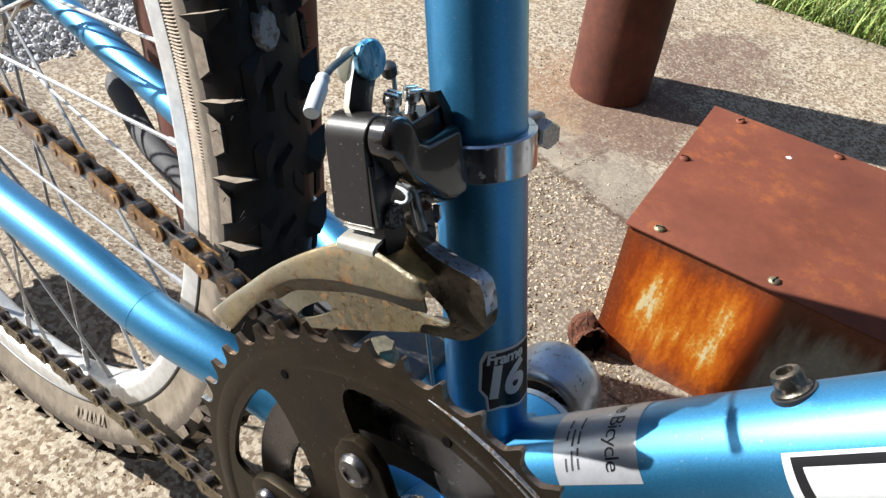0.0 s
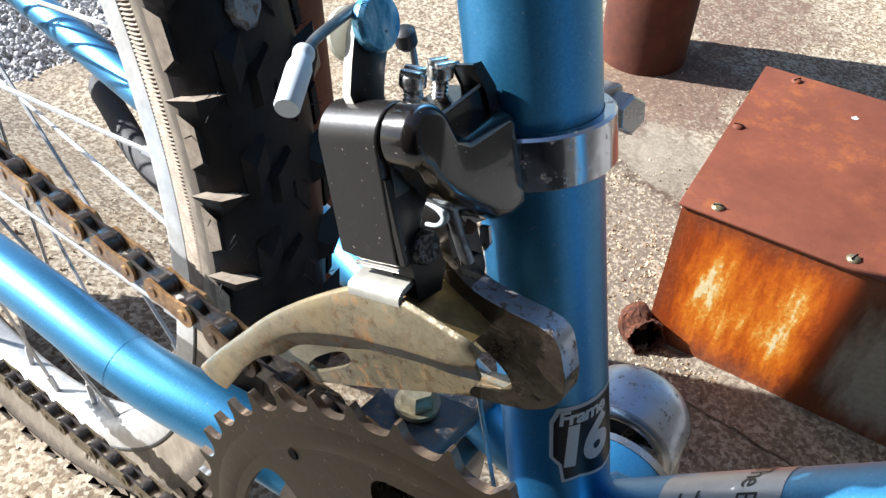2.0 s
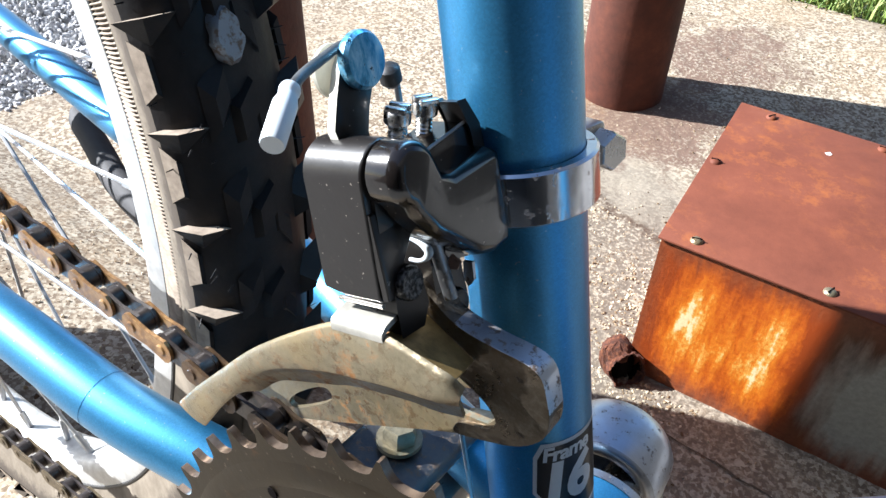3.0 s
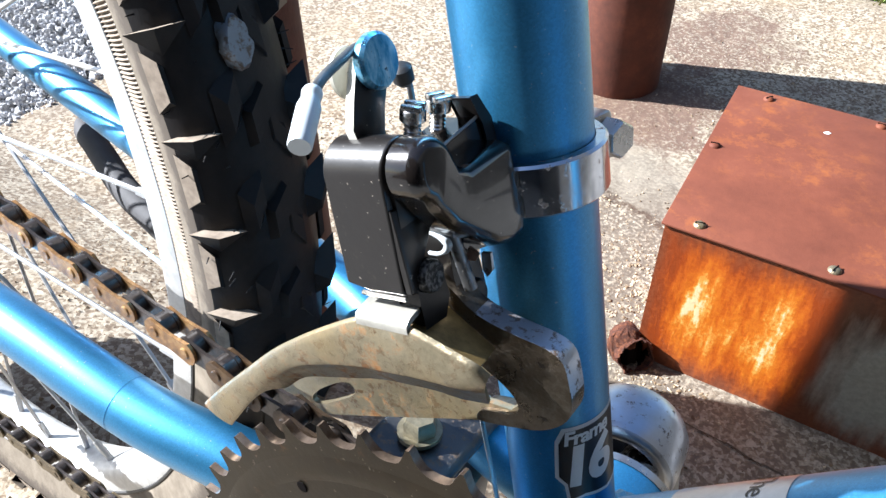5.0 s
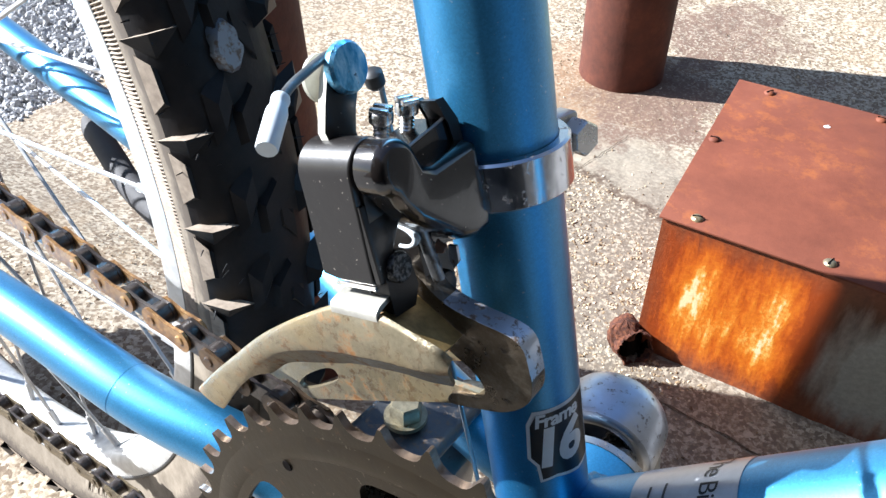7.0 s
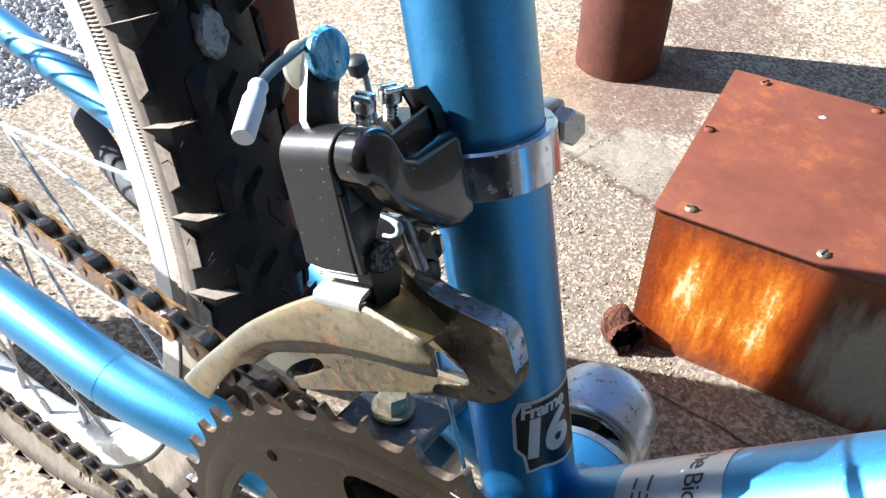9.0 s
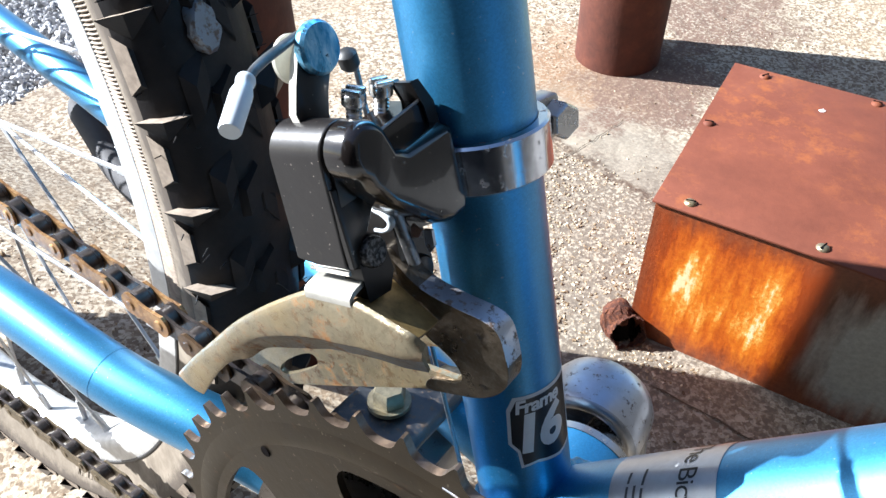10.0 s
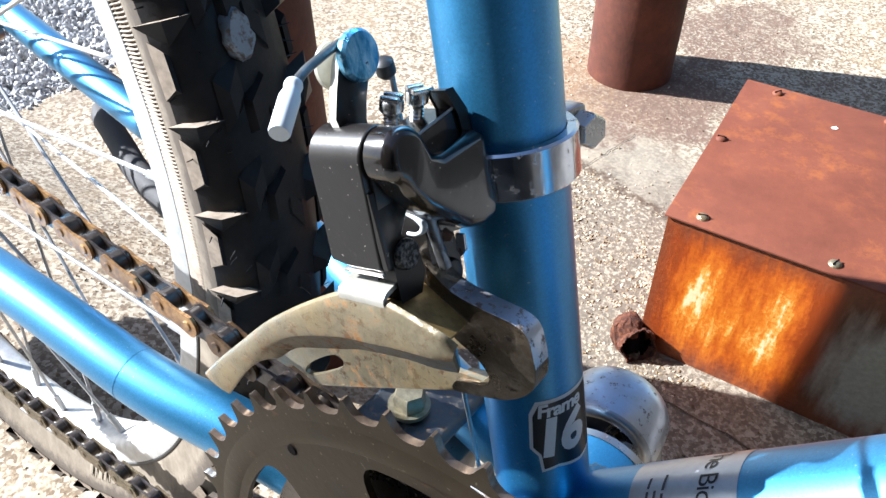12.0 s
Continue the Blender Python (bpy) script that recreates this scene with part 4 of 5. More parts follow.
def build_wheel(bike):
    wheel = tagged(new("rear_wheel"), "rear wheel with a knobbly skinwall tyre")
    wheel.parent = bike
    Y = (0, 1, 0)
    # rim
    prof = [(-0.0105, 0.2480), (-0.0120, 0.2478), (-0.0122, 0.2390), (-0.0110, 0.2362), (-0.0080, 0.2340), (0.0080, 0.2340), (0.0110, 0.2362), (0.0122, 0.2390), (0.0120, 0.2478), (0.0105, 0.2480), (0.0095, 0.2420), (-0.0095, 0.2420)]
    part("rim", lathe(bmesh.new(), prof, AXLE, Y, 220, closed=True), RIM, wheel, "pale brushed aluminium rim")
    for s in (-1, 1):
        ring = [AXLE + Vector((0.2486 * math.cos(t), s * 0.0119, 0.2486 * math.sin(t))) for t in np.linspace(0, 2 * math.pi, 200, endpoint=False)]
        part("bead_line", sweep(bmesh.new(), ring, 0.0010, 6, closed=True), DARK, wheel)
    # casing: sidewalls and tread base
    side = [(-0.0108, 0.2465), (-0.0124, 0.2500), (-0.0134, 0.2530), (-0.0142, 0.2558), (-0.0152, 0.2590), (-0.0172, 0.2650), (-0.0186, 0.2695), (-0.0188, 0.2725)]
    part("sidewall", lathe(bmesh.new(), side, AXLE, Y, 220), SIDEWALL, wheel, "dusty tan tyre sidewall")
    far = [(0.0108, 0.2465), (0.0124, 0.2500), (0.0145, 0.2530), (0.0182, 0.2590), (0.0214, 0.2660), (0.0232, 0.2720), (0.0235, 0.2765)]
    part("sidewall", lathe(bmesh.new(), far, AXLE, Y, 220), SIDEWALL, wheel, "dusty tan tyre sidewall")
    bm = bmesh.new()                  # fine ridges moulded into the lower sidewall
    for a in np.arange(-0.02, 0.80, 0.0052):
        out = Vector((math.cos(a), 0, math.sin(a)))
        tan = Vector((-math.sin(a), 0, math.cos(a)))
        rows = []
        for y, r in ((-0.0127, 0.2502), (-0.0137, 0.2530), (-0.0145, 0.2558), (-0.0154, 0.2588), (-0.0158, 0.2606)):
            p = AXLE + out * r + Vector((0, y, 0))
            lift = Vector((0, -0.0009, 0)) - out * 0.0005
            if r > 0.26:
                lift = lift * 0.0
            rows.append([bm.verts.new(p - tan * 0.0005), bm.verts.new(p + lift), bm.verts.new(p + tan * 0.0005)])
        for p, q in zip(rows, rows[1:]):
            bm.faces.new((p[0], q[0], q[1], p[1]))
            bm.faces.new((p[1], q[1], q[2], p[2]))
    tagged(part("sidewall_ribs", bm, KNOB, wheel, "fine ridges moulded into the sidewall"), kind="stuff")
    crown = [(-0.0188, 0.2725), (-0.0170, 0.2780), (-0.0115, 0.2840), (0, 0.2880), (0.0120, 0.2870), (0.0190, 0.2832), (0.0235, 0.2765)]
    part("casing", lathe(bmesh.new(), crown, AXLE, Y, 220), RUBBER, wheel)
    for k in range(7):                # worn raised lettering, unreadable
        a = math.atan2(-0.190 - AXLE.z, -0.263 - AXLE.x) + (k - 3) * 0.025
        out = Vector((math.cos(a), 0, math.sin(a)))
        m = frame_at(AXLE + out * 0.2580 + Vector((0, -0.0159, 0)), Vector((0, -0.84, 0)) - out * 0.54, Vector((-out.z, 0, out.x)))
        part("raised_mark", block(bmesh.new(), ((0.0042, 0.0022, 0.0050, 0.0034, 0.0018, 0.0044, 0.0030)[k], 0.0068, 0.0004), m, 0.0001), SIDEWALL, wheel)
    # knobs
    N = 59
    phase = radians(16.4)
    bm = bmesh.new()

    def knob(ang, y, r0, r1, along, wide, skew=0.0, flank=None, tip=0.88, foot=1.15):
        out = Vector((math.cos(ang), 0, math.sin(ang)))
        tan = Vector((-math.sin(ang), 0, math.cos(ang)))
        lat = Vector((0, 1, 0))
        vs = []
        for r, g in ((r0, foot), (r1, tip)):
            for sx, sy in ((-1, -1), (1, -1), (1, 1), (-1, 1)):
                vs.append(bm.verts.new(AXLE + out * r + tan * (sx * along * g / 2 + sy * skew) + lat * (y + sy * wide * g / 2)))
        quads = ((4, 5, 6, 7), (0, 1, 5, 4), (1, 2, 6, 5), (2, 3, 7, 6), (3, 0, 4, 7))
        for k, q in enumerate(quads):
            f = bm.faces.new([vs[i] for i in q])
            if flank and k == flank:
                f.material_index = 1

    def wedge(ang, face, length, tail):
        """A ramped block: face, as (across, radius), looks up along the tread; it runs out at tail."""
        out = Vector((math.cos(ang), 0, math.sin(ang)))
        vs = [bm.verts.new(AXLE + out * r + Vector((0, y, 0))) for y, r in face]
        b = ang - length
        end = bm.verts.new(AXLE + Vector((math.cos(b), 0, math.sin(b))) * tail[1] + Vector((0, tail[0], 0)))
        # the upward face is tinted tan for the sun on it
        bm.faces.new(vs).material_index = 1
        for k in range(len(vs)):
            bm.faces.new((vs[k], vs[(k + 1) % len(vs)], end))
    step = 2 * math.pi / N
    for k in range(N):
        a = phase + k * step
        for s in (-1, 1):
            fl = 1 if s < 0 else 3
            e = 0.0 if s < 0 else 0.0046          # the far shoulder sits a little higher
            knob(a + 0.5 * step, s * (0.0176 + e), 0.2718 + e, 0.2776 + e, 0.0150, 0.0030, 0.001 * s, fl, 0.72)     # shoulder
            # low on the wheel the flanks turn tan too, standing in for sunlight
            low = -2.4 < (a + math.pi) % (2 * math.pi) - math.pi < -0.45
            if s < 0 and low:
                knob(a, -0.0128, 0.2800, 0.2868, 0.0090, 0.0110, -0.0030, 1, 0.30, 1.5)
            elif s < 0:
                wedge(a, [(-0.0224, 0.2730), (-0.0194, 0.2830), (-0.0118, 0.2868), (-0.0152, 0.2760)], 0.027, (-0.0166, 0.2782))     # second row
            else:
                knob(a, 0.0128 + e, 0.2800 + 0.8 * e, 0.2868 + 0.8 * e, 0.0090, 0.0110, 0.0030, None, 0.30, 1.5)
            knob(a + 0.28 * step * s + 0.5 * step, s * 0.0065, 0.2850, 0.2884, 0.013, 0.0075, -0.0035 * s, None, 0.62, 1.25)
        knob(a + 0.05 * step, 0.0, 0.2865, 0.2900, 0.010, 0.0070, 0.003)
    tagged(part("tread", bm, (RUBBER, KNOB), wheel, "black knobbly tread, dusty flanks tinted tan as sunlit", sharp=20), kind="stuff")
    # thin moulding whiskers of rubber
    rnd = random.Random(3)
    bm = bmesh.new()
    for k in range(110):
        a = rnd.uniform(-0.45, 0.75)
        y = rnd.choice((-0.0185, 0.0185, 0.0187, -0.012, 0.004)) + rnd.uniform(-0.001, 0.001)
        out = Vector((math.cos(a), 0, math.sin(a)))
        b = AXLE + out * (0.2755 if abs(y) > 0.018 else 0.2845) + Vector((0, y, 0))
        d = (out * rnd.uniform(0.2, 1) + Vector((0, 1.0 if y > 0 else -1.0, 0)) + Vector((rnd.uniform(-0.4, 0.4), 0, rnd.uniform(-0.4, 0.4)))).normalized()
        sweep(bm, [b, b + d * 0.0035], [0.0003, 0.00015], 4)
    tagged(part("whiskers", bm, RUBBER, wheel), kind="stuff")
    # a pale scuffed patch stuck on the tread
    a = math.atan2(0.133 - AXLE.z, -0.127 - AXLE.x)
    out = Vector((math.cos(a), 0, math.sin(a)))
    bm = bmesh.new()
    lathe(bm, [(0, 0), (0.0, 0.0062), (-0.0014, 0.0070), (-0.004, 0.0072)], (0, 0, 0), (0, 0, 1), 22)
    for v in bm.verts:
        v.co.x *= 1.05 + 0.2 * noise.noise(v.co * 400)
        v.co.y *= 0.62 + 0.2 * noise.noise(v.co * 300)
    bmesh.ops.transform(bm, matrix=frame_at(AXLE + out * 0.2912 + Vector((0, -0.001, 0)), out, Vector((-out.z, 0, out.x))), verts=bm.verts[:])
    part("paint_patch", bm, mat_chrome("blue-grey smeared paint", (0.24, 0.27, 0.31), 0.5, 1.0, 0.52), wheel, "blue-grey smear of old paint")
    # hub and spokes
    part("hub", lathe(bmesh.new(), [(-0.05, 0), (-0.05, 0.006), (-0.034, 0.012), (-0.030, 0.024), (-0.027, 0.024), (-0.024, 0.014), (0.024, 0.014), (0.027, 0.024), (0.030, 0.024), (0.034, 0.010), (0.055, 0.006), (0.055, 0)], AXLE, Y, 36), CHROME, wheel)
    for k in range(36):
        s = -1 if k % 2 else 1
        a0 = radians(10.0 * k - 2.0)
        twist = radians(62) * (1 if k % 4 in (1, 2) else -1)
        p0 = AXLE + Vector((0.0225 * math.cos(a0 + twist), s * 0.0285, 0.0225 * math.sin(a0 + twist)))
        p1 = AXLE + Vector((0.2345 * math.cos(a0), s * 0.002, 0.2345 * math.sin(a0)))
        bm = sweep(bmesh.new(), [p0, p0.lerp(p1, 0.5), p1], 0.0010, 7)
        d = (p1 - p0).normalized()
        sweep(bm, [p1 - d * 0.014, p1 + d * 0.002], 0.0018, 7)
        part("spoke", bm, SPOKE, wheel)


def ring_outline(teeth, lean=0.07, phase=0.0):
    rp = 0.0127 / (2 * math.sin(math.pi / teeth))
    shape = ((-0.5, -0.0030), (-0.40, -0.0029), (-0.31, -0.0025), (-0.23, -0.0018), (-0.17, -0.0008), (-0.12, 0.0006), (-0.075, 0.0018), (-0.03, 0.0026), (0.025, 0.0026), (0.06, 0.0016), (0.095, 0.0004), (0.14, -0.0010), (0.21, -0.0021), (0.30, -0.0027), (0.40, -0.0029))
    out = []
    rnd = random.Random(teeth)
    for k in range(teeth):
        g = rnd.uniform(-0.0004, 0.0004)
        for f, h in shape:
            a = phase + (k + f + lean * max(0.0, h / 0.0026)) * 2 * math.pi / teeth
            r = rp + h + (g if h > 0 else 0)
            out.append((r * math.cos(a), r * math.sin(a)))
    return out


def windows(count, first, hub, rim, half):
    """Rounded openings between spider arms; first: an arm's angle."""
    out = []
    for k in range(count):
        a0, a1 = first + k * 2 * math.pi / count, first + (k + 1) * 2 * math.pi / count
        pts = []
        for r, lo, hi, rev in ((rim, a0 + half / rim, a1 - half / rim, False), (hub, a0 + half * 1.0 / hub, a1 - half * 1.0 / hub, True)):
            ang = list(np.linspace(lo, hi, 4))
            pts += [(r * math.cos(a), r * math.sin(a)) for a in (reversed(ang) if rev else ang)]
        out.append(chaikin(pts, 3))
    return out


def build_crankset(bike):
    crank = tagged(new("crankset"), "triple crankset of greasy dark steel")
    crank.parent = bike
    flat = Matrix(((1, 0, 0, 0), (0, 0, -1, 0), (0, 1, 0, 0), (0, 0, 0, 1)))   # x, y of the plate -> x, z of the bicycle; its z -> -y
    phi = radians(145.28)
    arm = radians(131.3)

    def at(y):
        return Matrix.Translation((0, y, 0)) @ flat
    # outer ring
    bm = bmesh.new()
    wins = windows(5, arm, 0.0430, 0.0810, 0.0165)
    plate(bm, ring_outline(48, lean=-0.04, phase=phi), 0.0020, at(-0.0545), wins)
    big = part("chainring", bm, (RING, TIP), crank, "large worn chainring with hooked teeth", sharp=25)
    for p in big.data.polygons:           # the cut edges of the teeth are bare metal
        if abs(p.normal.y) < 0.5 and math.hypot(p.center.x, p.center.z) > 0.09:
            p.material_index = 1
    # pressed ridge round the ring
    part("ridge", lathe(bmesh.new(), [(0.0002, 0.0915), (-0.0002, 0.0900), (-0.0004, 0.0880), (-0.0005, 0.0862), (-0.0003, 0.0842), (0.0002, 0.0830)], (0, -0.0555, 0), (0, 1, 0), 160), RING, big)
    # bright steel bands along part of the ring, beside the teeth
    for r, a0, a1, w in ((0.0917, 94, 60, 0.00062), (0.0890, 82, 58, 0.00034)):
        bm = bmesh.new()
        sweep(bm, [(r * math.cos(radians(a)), -0.0555, r * math.sin(radians(a))) for a in np.linspace(a0, a1, 24)], [0.0002 + w * math.sin(math.pi * k / 23) for k in range(24)], 10)
        part("rubbed_band", bm, PITTED, big, "bright steel band")
    # flat black discs in place of open holes
    for a in (135.3, 88.5, 63.3, 16.5, 207.3, 232.5, 279.3):
        a = radians(a)
        b = bmesh.new()
        lathe(b, [(0.0002, 0.0), (0.0002, 0.0015), (0.0004, 0.0017)], (0.0818 * math.cos(a), -0.0561, 0.0818 * math.sin(a)), (0, 1, 0), 14)
        part("rivet_hole", b, HOLLOW_BLACK, big)
    # middle and inner rings
    bm = bmesh.new()
    plate(bm, [(0.0735 * math.cos(t), 0.0735 * math.sin(t)) for t in np.linspace(0, 2 * math.pi, 90, endpoint=False)], 0.0022, at(-0.0475), [[(0.058 * math.cos(t), 0.058 * math.sin(t)) for t in np.linspace(0, 2 * math.pi, 60, endpoint=False)]])
    part("chainring", bm, OILY, crank, "middle chainring of oily dark steel", sharp=25)
    bm = bmesh.new()
    plate(bm, ring_outline(28, phase=0.12), 0.0022, at(-0.0412), [[(0.040 * math.cos(t), 0.040 * math.sin(t)) for t in np.linspace(0, 2 * math.pi, 60, endpoint=False)]])
    part("chainring", bm, STEEL, crank, "small inner chainring", sharp=25)
    # spider: five rounded arms on a boss, in front of the rings
    for k in range(5):
        a = arm + radians(-19) + k * 2 * math.pi / 5
        out = [(0.0, -0.014), (0.030, -0.0125), (0.048, -0.0115), (0.058, -0.0095), (0.064, -0.005), (0.0655, 0.0), (0.064, 0.005), (0.058, 0.0095), (0.048, 0.0115), (0.030, 0.0125), (0.0, 0.014)]
        bm = bmesh.new()
        plate(bm, [(x * math.cos(a) - y * math.sin(a), x * math.sin(a) + y * math.cos(a)) for x, y in out], 0.0045, at(-0.0585), bevel=0.0012)
        sp = part("spider_arm", bm, RING, crank)
        o = Vector((0.0550 * math.cos(a), -0.0610, 0.0550 * math.sin(a)))
        part("ring_bolt", lathe(bmesh.new(), [(0, 0.0058), (-0.0014, 0.0056), (-0.0026, 0.0046), (-0.0029, 0.0030), (-0.0022, 0.0023), (-0.0020, 0)], o, (0, 1, 0), 26), OILY, sp)
    part("crank_boss", lathe(bmesh.new(), [(-0.048, 0.019), (-0.062, 0.0195), (-0.072, 0.0185), (-0.074, 0.0165), (-0.072, 0.012), (-0.072, 0)], (0, 0, 0), (0, 1, 0), 36), STEEL, crank)
    # right crank arm, pointing down and forward; left one opposite
    d = Vector((math.cos(radians(-80)), 0, math.sin(radians(-80))))
    bm = bmesh.new()
    sweep(bm, [Vector((0, -0.066, 0)) + d * s + Vector((0, -0.010 * s / 0.17, 0)) for s in np.linspace(0, 0.17, 8)], [0.0165, 0.0145, 0.013, 0.0125, 0.0125, 0.0125, 0.014, 0.013], 18)
    part("crank_arm", bm, STEEL, crank)
    # bottom bracket cups
    for s in (-1, 1):
        part("bearing_cup", lathe(bmesh.new(), [(s * 0.0335, 0.0205), (s * 0.0365, 0.0205), (s * 0.037, 0.019), (s * 0.040, 0.016), (s * 0.040, 0.0085), (s * 0.062, 0.0078)], (0, 0, 0), (0, 1, 0), 36), CHROME, crank)
    # left crank's shading put in by material: black hollow, dark face, paler rim
    rim = [(0.0560, 0.0), (0.0555, 0.0120), (0.0540, 0.0138), (0.0500, 0.0146), (0.0488, 0.0152), (0.0484, 0.0172), (0.0490, 0.0186), (0.0505, 0.0196), (0.0530, 0.0203), (0.0660, 0.0208), (0.0700, 0.0206), (0.0740, 0.0188), (0.0750, 0.0)]
    left = part("left_crank", lathe(bmesh.new(), rim, (-0.0012, 0, -0.003), (-0.12, 1, 0), 56, index=(1, 1, 1, 1, 2, 2, 2, 0, 0, 0, 0, 0)), (mat_chrome("scuffed crank steel", (0.54, 0.57, 0.64), 0.30, 1.0, 0.58), NEAR_BLACK, STEEL), crank, "scuffed bare-metal left crank end")
    d = Vector((math.cos(radians(-72)), 0, math.sin(radians(-72))))
    bm = bmesh.new()
    sweep(bm, [Vector((-0.008, 0.0655, 0)) + d * s for s in np.linspace(0.004, 0.17, 8)], [0.0175, 0.0150, 0.0130, 0.0120, 0.0120, 0.0120, 0.0135, 0.0130], 18)
    part("arm", bm, STEEL, left)


PITCH = 0.0127
CHAIN_Y = -0.0412


def chain_links():
    """Places and angles of the chain's pins, from the sprocket over the chainring and back."""
    r = PITCH / (2 * math.sin(math.pi / 28))
    top0 = Vector((-0.43, 0, 0.064))
    pts = [top0 + (Vector((0.002, 0, r)) - top0) * t for t in np.linspace(0, 1, 60)]
    pts += [Vector((r * math.cos(a), 0, r * math.sin(a))) for a in np.linspace(radians(88), radians(-80), 80)]
    end = Vector((-0.40, 0, -0.128))
    b = pts[-1]
    pts += [b + (end - b) * t for t in np.linspace(0.01, 1, 60)]
    out, carry = [pts[0]], 0.0
    for p, q in zip(pts, pts[1:]):
        L = (q - p).length
        while carry + L >= PITCH:
            f = (PITCH - carry) / L
            p = p + (q - p) * f
            L = (q - p).length
            out.append(p.copy())
            carry = 0.0
        carry += L
    return out


def link_mesh(outer):
    bm = bmesh.new()
    waist = 0.0030
    pts = []
    R = 0.0042
    for c, a0, a1 in ((PITCH / 2, -70, 70), (-PITCH / 2, 110, 250)):
        pts += [(c + R * math.cos(radians(a)), R * math.sin(radians(a))) for a in np.linspace(a0, a1, 7)]
        pts.append((0, waist if c > 0 else -waist))
    flat = Matrix(((1, 0, 0, 0), (0, 0, -1, 0), (0, 1, 0, 0), (0, 0, 0, 1)))
    off = 0.0033 if outer else 0.0021
    for s in (-1, 1):
        b = bmesh.new()
        plate(b, pts, 0.0010, Matrix.Translation((0, s * off, 0)) @ flat)
        join(bm, b)
    n = len(bm.faces)
    for c in (-PITCH / 2, PITCH / 2):
        if outer:
            lathe(bm, [(-0.0042, 0), (-0.0042, 0.0014), (-0.0039, 0.0018), (0.0039, 0.0018), (0.0042, 0.0014), (0.0042, 0)], (c, 0, 0), (0, 1, 0), 10)
        else:
            lathe(bm, [(-0.0016, 0), (-0.0016, 0.0038), (0.0016, 0.0038), (0.0016, 0)], (c, 0, 0), (0, 1, 0), 14)
    bm.faces.ensure_lookup_table()
    for f in bm.faces[n:]:
        f.material_index = 0 if outer else 1
    return bm


def build_chain(bike):
    chain = tagged(new("chain"), "rusty greasy bicycle chain")
    chain.parent = bike
    pins = chain_links()
    kinds = [part("outer_link", link_mesh(True), (PLATE, ROLLER), chain), part("inner_link", link_mesh(False), (ROLLER, ROLLER), chain)]
    for k, (p, q) in enumerate(zip(pins, pins[1:])):
        ob = kinds[k] if k < 2 else new(kinds[k % 2].name.split(".")[0], kinds[k % 2].data)
        ob.parent = chain
        d = q - p
        ob.matrix_local = Matrix.Translation((p + q) / 2 + Vector((0, CHAIN_Y, 0))) @ Matrix.Rotation(-math.atan2(d.z, d.x), 4, "Y")


PIN = Vector((0.93, 0, 0.3676)).normalized()        # the way of the derailleur's pins, fore and aft
PIN_UP = Vector((-PIN.z, 0, PIN.x))


def at_pin(a, y, h):
    """A place from millimetres along the pins, across the bicycle and up."""
    return (PIN * a + Vector((0, y, 0)) + PIN_UP * h) * 0.001


def arc(cy, ch, r, a0, a1, n):
    return [(cy + r * math.cos(radians(t)), ch + r * math.sin(radians(t))) for t in np.linspace(a0, a1, n)]


def pressed(bm, outline, stations):
    """A solid of one outline (across, up; anticlockwise, mm) swept along the pins; stations: (along, how far the outline is drawn in)."""
    n = len(outline)
    away = []
    for i in range(n):
        p, q, r = Vector(outline[i - 1]), Vector(outline[i]), Vector(outline[(i + 1) % n])
        d, e = (q - p).normalized(), (r - q).normalized()
        m = Vector((-(d.y + e.y), d.x + e.x)).normalized()
        away.append(m / max(0.5, m.dot(Vector((-d.y, d.x)))))
    rings = []
    for a, k in stations:
        rings.append([bm.verts.new(at_pin(a, outline[i][0] + away[i].x * k, outline[i][1] + away[i].y * k)) for i in range(n)])
    for r, t in zip(rings, rings[1:]):
        for i in range(n):
            bm.faces.new((r[i], r[(i + 1) % n], t[(i + 1) % n], t[i]))
    for ring in (rings[0], rings[-1]):
        f = bm.faces.new(ring)
        bmesh.ops.triangulate(bm, faces=[f])
    bmesh.ops.recalc_face_normals(bm, faces=bm.faces)
    return bm


